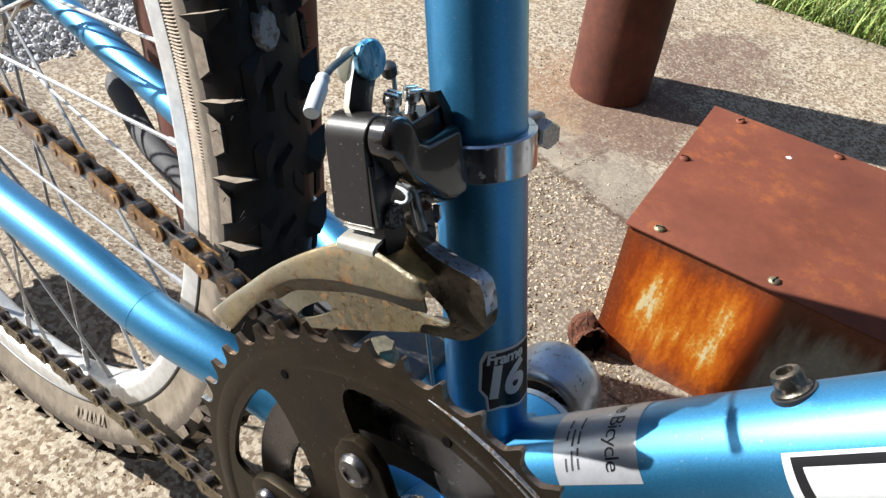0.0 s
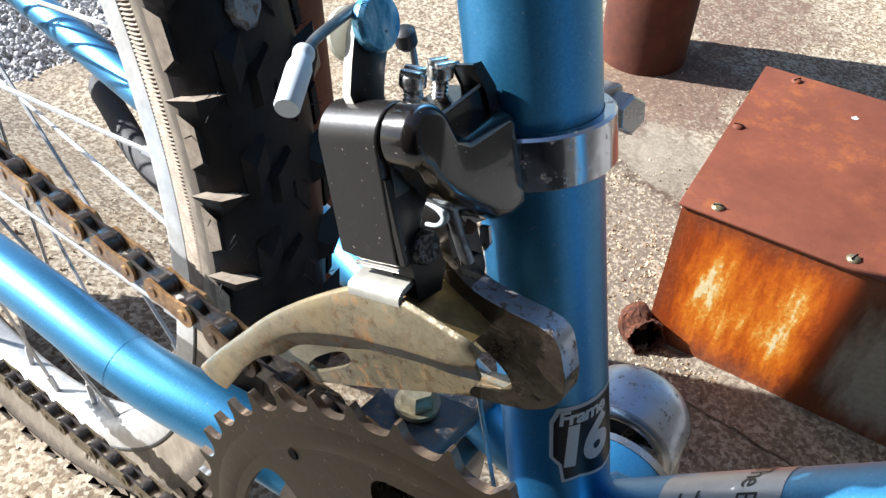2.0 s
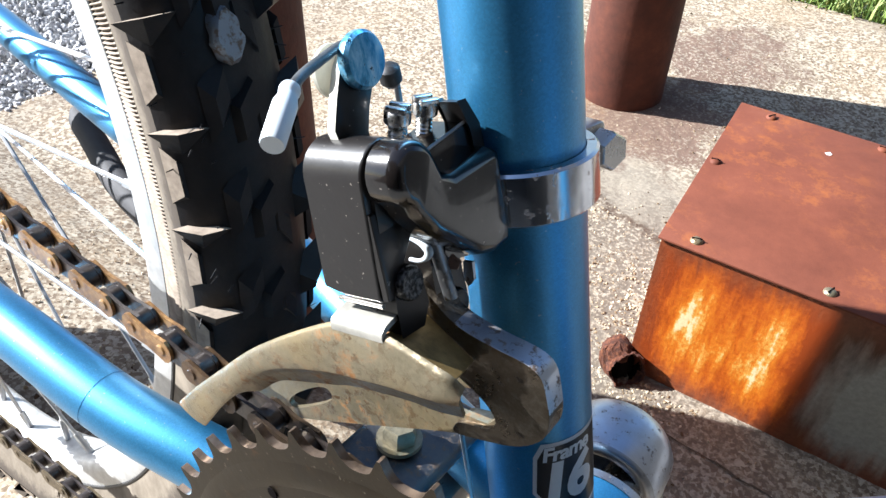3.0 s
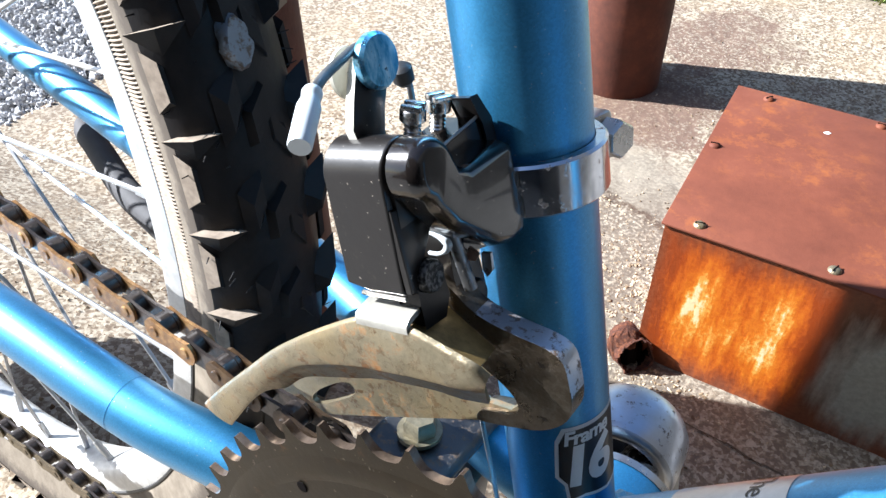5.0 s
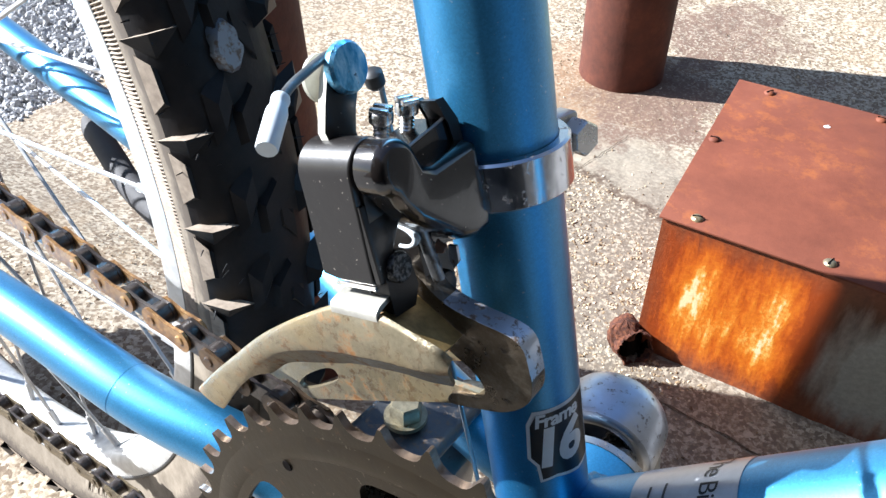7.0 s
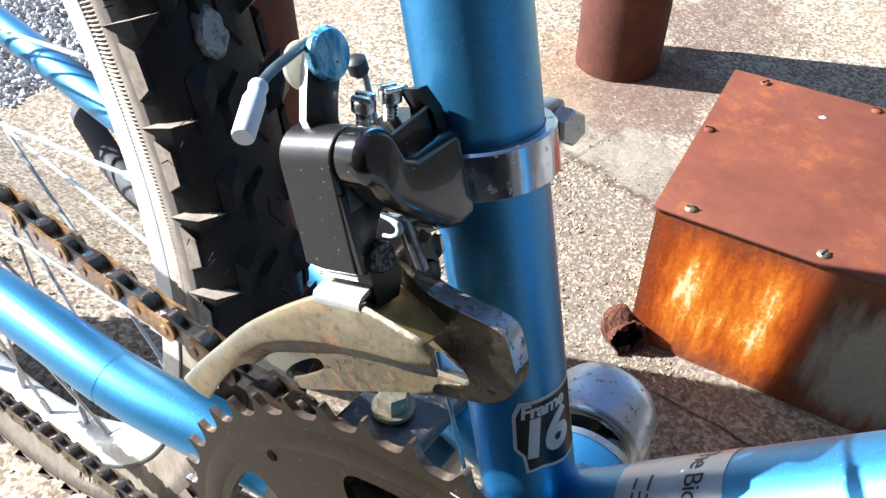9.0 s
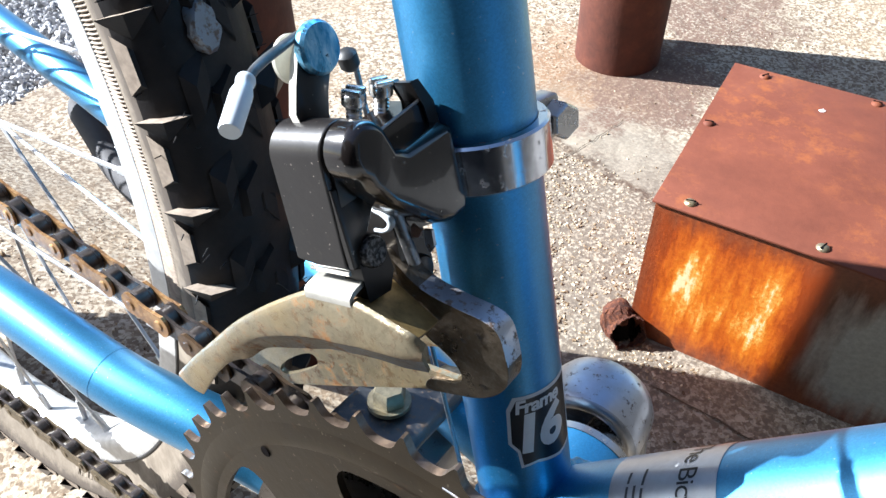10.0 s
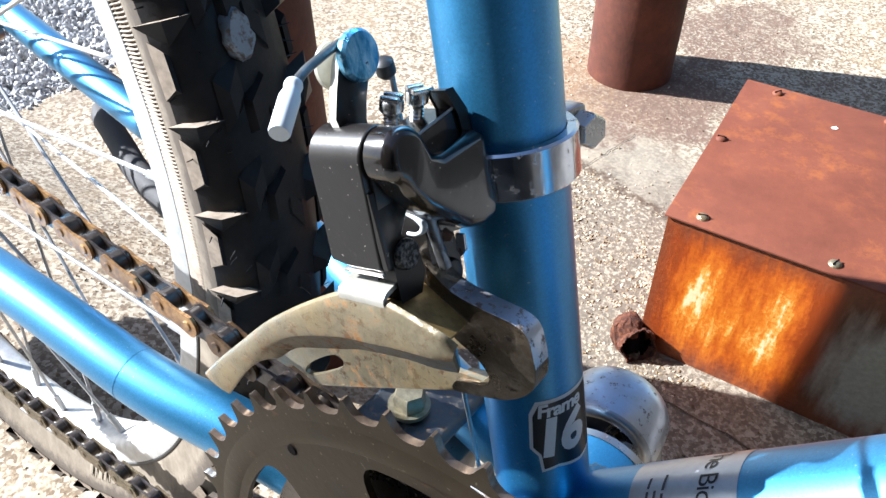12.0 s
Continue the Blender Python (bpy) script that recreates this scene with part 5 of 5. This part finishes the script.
def build_derailleur(bike):
    der = tagged(new("front_derailleur"), "front derailleur with black links and a rust-freckled cage")
    der.parent = bike
    # clamp band round the seat tube
    s0, s1 = 0.1320, 0.1437
    prof = [(s0, R_SEAT + 0.0002), (s0, 0.0163), (s0 + 0.0006, 0.0169), (s1 - 0.0006, 0.0169), (s1, 0.0163), (s1, R_SEAT + 0.0002)]
    part("clamp_band", lathe(bmesh.new(), prof, (0, 0, 0), SEAT, 64, closed=True), mat_chrome("pitted clamp chrome", (0.60, 0.61, 0.64), 0.10, 0.9, 0.60), der, "pitted bright clamp band")
    c = SEAT * 0.1378
    lug = (Vector((0.30, 0.95, 0)) - SEAT * SEAT.dot(Vector((0.30, 0.95, 0)))).normalized()
    m = frame_at(c + lug * 0.0185, SEAT, lug)
    part("clamp_lug", block(bmesh.new(), (0.010, 0.0065, 0.0112), m, 0.0012), CHROME, der)
    ba = SEAT.cross(lug).normalized() * -1
    o = c + lug * 0.0205
    bolt = hex_head(bmesh.new(), o + ba * 0.0035, ba, 0.0080, 0.0050)
    sweep(bolt, [o - ba * 0.010, o + ba * 0.004], 0.0024, 12)
    part("clamp_bolt", bolt, CHROME, der, "dull hexagon bolt head")
    flat = Matrix(((1, 0, 0, 0), (0, 0, -1, 0), (0, 1, 0, 0), (0, 0, 0, 1)))
    # outer link: a deep channel rounded over its upper pin
    link_side = arc(-40, 152.5, 6.0, 0, 180, 18) + [(-46, 151.8), (-46, 145), (-46, 136), (-46, 130.2), (-46, 129.4), (-45.3, 128.6), (-44.4, 128.6), (-41.4, 132), (-35.4, 139.5), (-34, 142)]
    bm = pressed(bmesh.new(), link_side, [(7.4, 0.0), (8.6, 0.0), (8.8, 0.0), (9.1, 0.2), (9.2, 0.6), (9.2, 1.6), (10.1, 1.6)])
    shell = arc(-40, 152.5, 6.0, 0, 180, 18) + [(-46, 151.8), (-46, 145), (-46, 136), (-46, 130.2), (-46, 129.4), (-45.3, 128.6), (-44.6, 128.8), (-44.6, 140), (-44.6, 151.8)] + arc(-40, 152.5, 4.6, 180, 0, 18) + [(-35.2, 148), (-34.2, 148)]
    join(bm, pressed(bmesh.new(), shell, [(-5.3, 0.5), (-5.2, 0.25), (-4.9, 0.0), (-4.7, 0.0), (0, 0), (4, 0), (7.4, 0.0)]))
    for v in bm.verts:
        p, q = v.co.dot(PIN) * 1000, v.co.dot(PIN_UP) * 1000
        shift = 0.08 * (q - 152.5) + 0.6
        if p < -3.2 and q < 133:               # rounded lower corner
            v.co += PIN_UP * 0.001 * 2.0 * min(1.0, (-3.2 - p) / 2.1) ** 2 * (133 - q) / 4.5
        v.co += PIN * 0.001 * shift
    part("outer_link", bm, BLACK, der, "glossy black outer link")
    cheek = [(-45.7, 146.5), (-45.7, 129.4), (-44.2, 128.9), (-41.6, 132.2), (-35.6, 139.8), (-35.2, 143), (-38, 146.5)]
    part("link_cheek", pressed(bmesh.new(), cheek, [(8.2, 0.5), (8.4, 0.0), (9.6, 0.0), (9.9, 0.4)]), BLACK, der)
    part("link_lip", sweep(bmesh.new(), [at_pin(-3.6, -45.3, 127.9), at_pin(7.6, -45.3, 127.9)], 0.0005, 8), CHROME, der)
    # fixed housing: a drum on the same pin, webbed out to the seat tube
    web = arc(-40, 152.5, 5.9, 25, 238, 16) + [(-42.3, 145.4), (-38.4, 140.3), (-32, 135), (-27, 130.8), (-22.5, 129), (-16.6, 129), (-15.6, 132), (-15.6, 148.2), (-18, 149.6), (-30.5, 149.2), (-33.2, 150.8)]
    body = part("housing", pressed(bmesh.new(), web, [(10.6, 0.5), (10.9, 0.0), (11.2, 0.0), (15.4, 0.0), (15.7, 0.05), (16.8, 0.5), (17.6, 1.2), (17.95, 1.9), (18.0, 2.1)]), ENAMEL, der, "black enamelled housing")
    # filler added behind the housing to keep sun off the seat tube
    part("housing_back", pressed(bmesh.new(), [(-29, 131), (-27, 129), (-16, 126), (-15.2, 128), (-15.2, 146), (-30, 146)], [(0.0, 0.4), (0.4, 0.0), (10.7, 0.0)]), ENAMEL, body)
    head = [(-33.5, 152.6), (-33.5, 149), (-30, 145.6), (-15.8, 145.6), (-15.3, 152.5), (-18.2, 154.3)]
    part("screw_block", pressed(bmesh.new(), head, [(2.2, 0.6), (2.6, 0.0), (11.8, 0.0), (12.1, 0.3)]), ENAMEL, body)
    # thin steel line in place of the highlight along this edge
    part("top_edge", sweep(bmesh.new(), [at_pin(12.0, -33.2, 152.8), at_pin(12.0, -18.4, 154.4)], 0.00035, 8), STEEL, body, "pale line drawn for the lit edge")
    ear = [(-20.0, 158.8), (-18.0, 158.6), (-14.8, 153), (-14.4, 145), (-16.8, 145), (-17.6, 153)]
    part("ear", pressed(bmesh.new(), ear, [(7.5, 0.4), (7.9, 0.0), (12.6, 0.0), (12.9, 0.3)]), BLACK, body)
    # limit screws
    for q, spin in ((mm(-50.8, -31.9, 144.2), 20), (mm(-51.2, -23.0, 142.8), 70)):
        d = Vector((-0.10, 0.05, 1)).normalized()
        bm = bmesh.new()
        for k in range(7):
            z = 0.0005 + k * 0.0008
            lathe(bm, [(z, 0.0013), (z + 0.0004, 0.0017), (z + 0.0008, 0.0013)], q, d, 14)
        sc = part("limit_screw", bm, CHROME, der, "bright slotted screw")
        bm = lathe(bmesh.new(), [(0.0058, 0), (0.0058, 0.0022), (0.0061, 0.0025), (0.0080, 0.0025), (0.0084, 0.0022), (0.0084, 0.0)], q, d, 20)
        mb = frame_at(q + d * 0.0091, d, (math.cos(radians(spin)), math.sin(radians(spin)), 0))
        for s in (-1, 1):
            b = bmesh.new()
            block(b, (0.0040, 0.0014, 0.0012), mb @ Matrix.Translation((0, s * 0.0012, -0.0004)), 0.0003)
            join(bm, b)
        part("screw_head", bm, CHROME, sc)
    # cable arm with its round clamp nut
    strap = [(-41.6, 160), (-40.8, 156), (-33.4, 154.5), (-33.5, 157.3), (-32.0, 161.4), (-30.0, 165), (-28.6, 170), (-31, 173.8), (-34.5, 173), (-37.2, 169.7), (-39.6, 164.8)]
    bm = pressed(bmesh.new(), strap, [(-0.4, 0.3), (-0.2, 0.0), (1.8, 0.0), (2.0, 0.3)])
    # edge faces coloured pale in place of the sunlight on them
    for f in bm.faces:
        f.normal_update()
        q = f.calc_center_median().dot(PIN) * 1000
        f.material_index = 1 if -0.1 < q < 1.7 else 0
    part("cable_arm", bm, (BLACK, PALE), der, "black cable arm, edge tinted as sunlit")
    o = at_pin(3.2, -32.8, 170.2)
    part("clamp_nut", lathe(bmesh.new(), [(-0.0016, 0), (-0.0014, 0.0047), (-0.0006, 0.0052), (0.0006, 0.0052), (0.0013, 0.0046), (0.0016, 0.0030), (0.0015, 0)], o, PIN, 40), mat_nut(), der, "round bright clamp nut with flaking plating")
    part("clamp_shank", lathe(bmesh.new(), [(-0.0070, 0.0022), (0.0, 0.0022)], o, PIN, 14), DARK, der)
    part("clamp_washer", lathe(bmesh.new(), [(-0.0008, 0), (-0.0008, 0.0044), (-0.0004, 0.0048), (0.0005, 0.0048), (0.0008, 0)], at_pin(-1.8, -35.4, 169.0), PIN, 28), MILKY, der, "milky plastic washer")
    # cable: tail with a white crimped cap, and the run down to the bottom bracket
    tip, root = mm(-46.3, -66.6, 161.2), mm(-52.6, -57.0, 164.2)
    d = (tip - root).normalized()
    part("cable_tail", sweep(bmesh.new(), smooth_path([mm(-66.5, -28.5, 157.5), mm(-64.4, -32.5, 160.4), mm(-60.1, -41.8, 162.2), mm(-55.2, -52.0, 163.8), root + d * 0.001], 6), 0.0009, 10), CABLE, der)
    long = (tip - root).length
    part("cable_cap", lathe(bmesh.new(), [(-0.0006, 0), (-0.0006, 0.0010), (-0.0002, 0.0015), (0.0004, 0.00165), (0.0010, 0.00160), (0.0014, 0.00145), (0.0022, 0.00155), (0.0036, 0.00190), (long - 0.0004, 0.00185), (long, 0.0017), (long, 0)], root, d, 26), CRIMP, der, "white plastic cable end cap")
    part("cable_boot", lathe(bmesh.new(), [(0, 0), (0.0001, 0.0014), (0.0008, 0.0022), (0.0036, 0.0022), (0.0046, 0.0014), (0.0048, 0)], mm(-62.0, -22.2, 154.6), Vector((0.12, 0.30, -0.9)), 16), DARK, der)
    part("cable", sweep(bmesh.new(), [mm(-61.5, -19.5, 150.5), mm(-57, -17, 130), mm(-41, -9, 70), mm(-23, -2, 0), mm(-18, 0, -14)], 0.0007, 6), STEEL, der, "bare steel cable")
    # cage: outer plate, its lower edge joggled inwards
    crest = [(-102.4, 48.2), (-94.6, 59.9), (-86, 71.7), (-75.2, 86.4), (-66, 97), (-57.8, 105.5), (-49.3, 113.3), (-43.2, 115.7), (-37.3, 117.9), (-31.9, 118.2), (-25.8, 118.2), (-22.1, 118.0), (-19.6, 116.0)]
    crease = [(-91.8, 47.2), (-84.8, 60.4), (-78.8, 70.8), (-72.8, 79.9), (-66.2, 87.6), (-57.7, 94.0), (-49.8, 99.0), (-45.8, 101.1), (-41.5, 103.0), (-35.5, 105.8), (-29.3, 108.3), (-24.0, 110.2), (-19.6, 111.6)]
    deep = (0.0, 0.0, 0.15, 0.8, 1.05, 1.15, 1.15, 1.15, 1.15, 1.15, 1.15, 1.15, 0.95)
    inset = (0, 0, 0, 0, 0, 0, 0, 0, 0, 0, 0.0, 0.2, 1.3)
    tops = smooth_path([mm(x, k, z) for (x, z), k in zip(crest, inset)], 4)
    lows = smooth_path([mm(x, k, z) for (x, z), k in zip(crease, deep)], 4)
    bm = bmesh.new()
    rows = []
    for p, q in zip(tops, lows):
        lip, back = max(0.0, q.y * 1000), p.y
        p, q = Vector((p.x, 0, p.z)), Vector((q.x, 0, q.z))
        e = (q - p).normalized()
        L = (q - p).length
        sec = [(0.0, 1.1), (0.0003, 0.4), (0.0010, 0.0), (0.3 * L, -0.30), (0.55 * L, -0.40), (0.8 * L, -0.25), (L - 0.0008, 0.0), (L - 0.0002, 0.1), (L + 0.0002, 0.25 + 0.3 * lip), (L + 0.0018 * lip + 0.0003, 0.3 + 1.0 * lip), (L + 0.0036 * lip + 0.0003, 0.32 + 1.9 * lip), (L + 0.0053 * lip + 0.0004, 0.34 + 2.8 * lip)]
        rows.append([bm.verts.new(p + e * k + Vector((0, -0.0485 + y * 0.001 + back, 0))) for k, y in sec])
    for r, t in zip(rows, rows[1:]):
        for i in range(len(r) - 1):
            bm.faces.new((r[i], r[i + 1], t[i + 1], t[i]))
    bmesh.ops.recalc_face_normals(bm, faces=bm.faces)
    bmesh.ops.solidify(bm, geom=bm.faces[:], thickness=0.0010)
    cage = part("cage_outer_plate", bm, CAGE, der, "curved tarnished outer cage plate with rust freckles", sharp=50)
    # its upper tab folded in under the link
    bm = bmesh.new()
    rows = []
    for t in np.linspace(0, 1, 6):
        p = mm(-49.6, 0, 113.2).lerp(mm(-37.2, 0, 117.9), t)
        rows.append([bm.verts.new(p + PIN_UP * h * 0.001 + Vector((0, -0.0485 + y * 0.001, 0))) for h, y in ((-1.2, -0.1), (-0.3, -0.15), (0.5, 0.1), (1.1, 0.7), (1.5, 1.6), (1.8, 3.0), (2.1, 5.0), (2.4, 9.5))])
    for r, t in zip(rows, rows[1:]):
        for i in range(len(r) - 1):
            bm.faces.new((r[i], r[i + 1], t[i + 1], t[i]))
    bmesh.ops.recalc_face_normals(bm, faces=bm.faces)
    bmesh.ops.solidify(bm, geom=bm.faces[:], thickness=0.0011)
    # zinc paler than the plate's, for the sun on the fold
    part("cage_tab", bm, TAB, cage, "folded cage tab tinted as sunlit", sharp=50)
    # inner plate with its slots
    inner = [(-26, 104), (-17, 101), (-13.5, 96), (-15, 91.5), (-20.2, 88.8), (-30.9, 81.7), (-45.9, 70.6), (-63.6, 57.8), (-74.6, 50.2), (-84, 47), (-93, 47), (-94, 51), (-84, 66), (-68, 86), (-52, 98), (-40, 103), (-33, 105)]
    slot1 = chaikin([(-77.2, 55.0), (-74.0, 60.8), (-65.3, 70.2), (-61.9, 69.6), (-62.2, 66.2), (-71.5, 56.5), (-75.5, 53.6)], 2)
    slot2 = [(-32, 95.5), (-25, 100.2), (-20.8, 98.6), (-18.2, 96.0), (-19.6, 93.4), (-27.5, 91.0), (-32, 90)]
    bm = bmesh.new()
    plate(bm, chaikin([(x / 1000, z / 1000) for x, z in inner], 2), 0.0016, Matrix.Translation((0, -0.0312, 0)) @ flat, [[(x / 1000, z / 1000) for x, z in hole] for hole in (slot1, slot2)])
    part("cage_inner_plate", bm, CAGE, der, "dull inner cage plate with slots")
    # nose: a thick rounded pressing from the pivot to the cage's front
    nose = [(-43.5, 117.0), (-41, 119.8), (-37.6, 117.8), (-33, 115.4), (-28.8, 114.6), (-22, 114.9), (-15.4, 115.8), (-11.2, 115.0), (-8.9, 110.5), (-6.7, 104.5), (-7.0, 99.6), (-11.6, 93.4), (-20.2, 88.8), (-27, 85.4), (-26.5, 89.6), (-22.6, 91.6), (-19.0, 93.2), (-17.2, 96), (-19.3, 99.0), (-23.5, 101.0), (-28.3, 102.2), (-33, 105.2), (-36.8, 109.2), (-41.2, 113.8)]
    bm = bmesh.new()
    plate(bm, chaikin([(x * 0.001, z * 0.001) for x, z in nose], 2), 0.0056, Matrix.Translation((0, -0.0304, 0)) @ flat)
    soften(bm, 0.0024, 6, 50)
    bm.normal_update()
    crisp = {e for e in bm.edges if len({abs(f.normal.y) > 0.995 for f in e.link_faces}) == 2}
    for f in bm.faces:                # sky glint on upward faces, put in as brighter pitted chrome
        f.normal_update()
        q = f.calc_center_median()
        f.material_index = 1 if q.x > -0.031 and q.z > 0.1075 and f.normal.z > 0.12 else 0
    part("cage_nose", bm, (NOSE, PITTED), der, "dark brown rounded nose of the cage", crisp=crisp)
    # lower pivots
    stump = [(-43.4, 130.4), (-42.4, 133.0), (-39.8, 134.2), (-37.4, 132.8), (-36.3, 129.5), (-35.8, 124), (-38, 120.5), (-43.8, 121.2)]
    part("pivot_ear", pressed(bmesh.new(), stump, [(4.0, 0.3), (4.3, 0.0), (9.3, 0.0), (9.7, 0.5)]), NEAR_BLACK, der)

    def stud(o, r, h, material, label):
        prof = [(-0.006, 0), (-0.006, r * 0.9), (-0.0004, r), (h - 0.0008, r), (h - 0.0002, r * 0.93), (h, r * 0.85), (h - 0.0004, r * 0.5), (h - 0.0003, 0)]
        return part("pivot_rivet", lathe(bmesh.new(), prof, o, PIN, 36), material, der, label)
    n = Nodes("knurled black steel")
    speck = n.noise(1100.0, 2, 0.5)
    n.set(Base_Color=n.ramp(speck, (0.45, (0.012, 0.012, 0.012)), (0.65, (0.16, 0.155, 0.15))), Roughness=0.45, Metallic=0.4)
    n.bump(speck, 0.8, 0.0006)
    stud(at_pin(10.2, -40.2, 130.7), 0.0034, 0.0012, n.mat, "dark knurled pivot rivet")
    stud(at_pin(9.0, -27.0, 118.7), 0.0036, 0.0012, BLACK, "black pivot rivet")
    # inner link, carried on rearwards out of view to shade the seat tube
    lever = [(-31, 144), (-24, 144), (-22.4, 119), (-24.5, 115), (-29, 115), (-31.3, 119)]
    part("inner_link", pressed(bmesh.new(), lever, [(-9.0, 0.4), (-8.6, 0.0), (8.2, 0.0), (8.6, 0.4)]), BLACK, der, "dull inner link")
    # hidden plate added to shade the tube further down
    part("cage_ear", pressed(bmesh.new(), [(-31, 121), (-31, 92), (-29, 92), (-27.5, 104), (-23.5, 114), (-24, 121)], [(-16.0, 0.3), (-15.7, 0.0), (6.0, 0.0), (6.4, 0.4)]), CAGE, der)
    # return spring: its rod, the bent end and the sleeve over it
    part("spring_rod", sweep(bmesh.new(), [mm(-42.2, -31, 133), mm(-40.4, -31, 129.4), mm(-34.2, -31, 118.5)], 0.0014, 16), STEEL, der)
    j = smooth_path([mm(-44.8, -33, 128.7), mm(-41.7, -33, 129.0), mm(-39.8, -33, 128.1), mm(-40.0, -33, 126.4), mm(-41.5, -33, 124.7), mm(-43.7, -33, 123.8)], 5)
    bm = bmesh.new()
    sweep(bm, j, [0.00045 + 0.00045 * math.sin(math.pi * min(1.0, k / (len(j) * 0.7))) for k in range(len(j))], 12)
    part("spring_end", bm, CRIMP, der, "bright bent spring end")
    part("spring_stop", sweep(bmesh.new(), [mm(-44.9, -33, 130.1), mm(-38.4, -33, 131.4)], 0.0009, 14), STEEL, der)
    part("link_tab", plate(bmesh.new(), [(-0.0346, 0.1260), (-0.0326, 0.1268), (-0.0315, 0.1232), (-0.0324, 0.1209), (-0.0338, 0.1224)], 0.0008, Matrix.Translation((0, -0.0280, 0)) @ flat), PITTED, der)
    part("link_web", plate(bmesh.new(), [(-0.0374, 0.1262), (-0.0349, 0.1256), (-0.0353, 0.1238), (-0.0377, 0.1226)], 0.0008, Matrix.Translation((0, -0.0285, 0)) @ flat), mat_plain("pinkish rusty plate", (0.42, 0.27, 0.21), 0.6, 0.1, 0.5), der)
    # yellow-stained bridge between the two plates
    bm = bmesh.new()
    corner = [mm(-38.4, -47.3, 116.6), mm(-22.6, -47.3, 115.6), mm(-25.2, -33.6, 109.5), mm(-38.6, -33.6, 114.0)]
    grid = []
    for i in np.linspace(0, 1, 7):
        row = []
        for k in np.linspace(0, 1, 7):
            p = corner[0].lerp(corner[1], i).lerp(corner[3].lerp(corner[2], i), k)
            row.append(bm.verts.new(p - Vector((0, 0, 0.0006 * math.sin(math.pi * k)))))
        grid.append(row)
    for r, t in zip(grid, grid[1:]):
        for i in range(6):
            bm.faces.new((r[i], r[i + 1], t[i + 1], t[i]))
    bmesh.ops.recalc_face_normals(bm, faces=bm.faces)
    bmesh.ops.solidify(bm, geom=bm.faces[:], thickness=0.0010)
    part("cage_bridge", bm, BRASS, der, "yellow-stained cage bridge")


def build_kickstand(bike):
    ks = tagged(new("kickstand"), "folded black kickstand clamped behind the bottom bracket")
    ks.parent = bike
    part("top_plate", block(bmesh.new(), (0.032, 0.056, 0.007), frame_at(mm(-60, 2, 16), (-0.1, 0, 1)), 0.0032, 4), mat_chrome("slate-grey pitted steel", (0.085, 0.093, 0.105), 0.40, 1.0, 0.54), ks, "dull slate-grey clamp plate")
    part("base", block(bmesh.new(), (0.040, 0.050, 0.026), frame_at(mm(-64, 4, -22), (0, 0, 1)), 0.004), STEEL, ks)
    bm = hex_head(bmesh.new(), mm(-60.8, 0.6, 23.0), (-0.1, 0, 1), 0.0100, 0.006)
    part("clamp_bolt", bm, BRIGHT, ks, "yellowish hexagon clamp bolt")
    part("washer", lathe(bmesh.new(), [(0, 0.004), (0, 0.0074), (0.0016, 0.0074), (0.0016, 0.004)], mm(-60.8, 0.6, 21.2), (-0.1, 0, 1), 28, closed=True), BRIGHT, ks)
    leg = smooth_path([mm(-72, 40, -24), mm(-130, 39, -20), mm(-200, 41, -17), mm(-277, 52, -16), mm(-320, 66, -16), mm(-362, 81, -16)], 5)
    rad = [0.0072] * (len(leg) - 3) + [0.0076, 0.0070, 0.0045]
    part("leg", sweep(bmesh.new(), leg, rad, 18), mat_plain("dusty black paint", (0.055, 0.053, 0.056), 0.75), ks, "black leg with a rounded rubber end")


def build_bicycle():
    bike = tagged(new("bicycle"), "metallic blue mountain bicycle leaning on a rusty post", "bicycle")
    bike.matrix_world = LEAN
    build_frame(bike)
    build_decals(bike)
    build_wheel(bike)
    build_crankset(bike)
    build_chain(bike)
    build_derailleur(bike)
    build_kickstand(bike)


build_ground()
build_cracks()
build_grit()
build_walls()
build_gravel()
build_grass()
build_pole(-0.336, 0.830, 0.0598, 1.1, "thick rust-brown steel post standing in the concrete")
build_pole(-0.344, 0.162, 0.0601, 1.1, "rust-brown steel post behind the bicycle's rear wheel")
build_box()
build_stub()
build_bicycle()
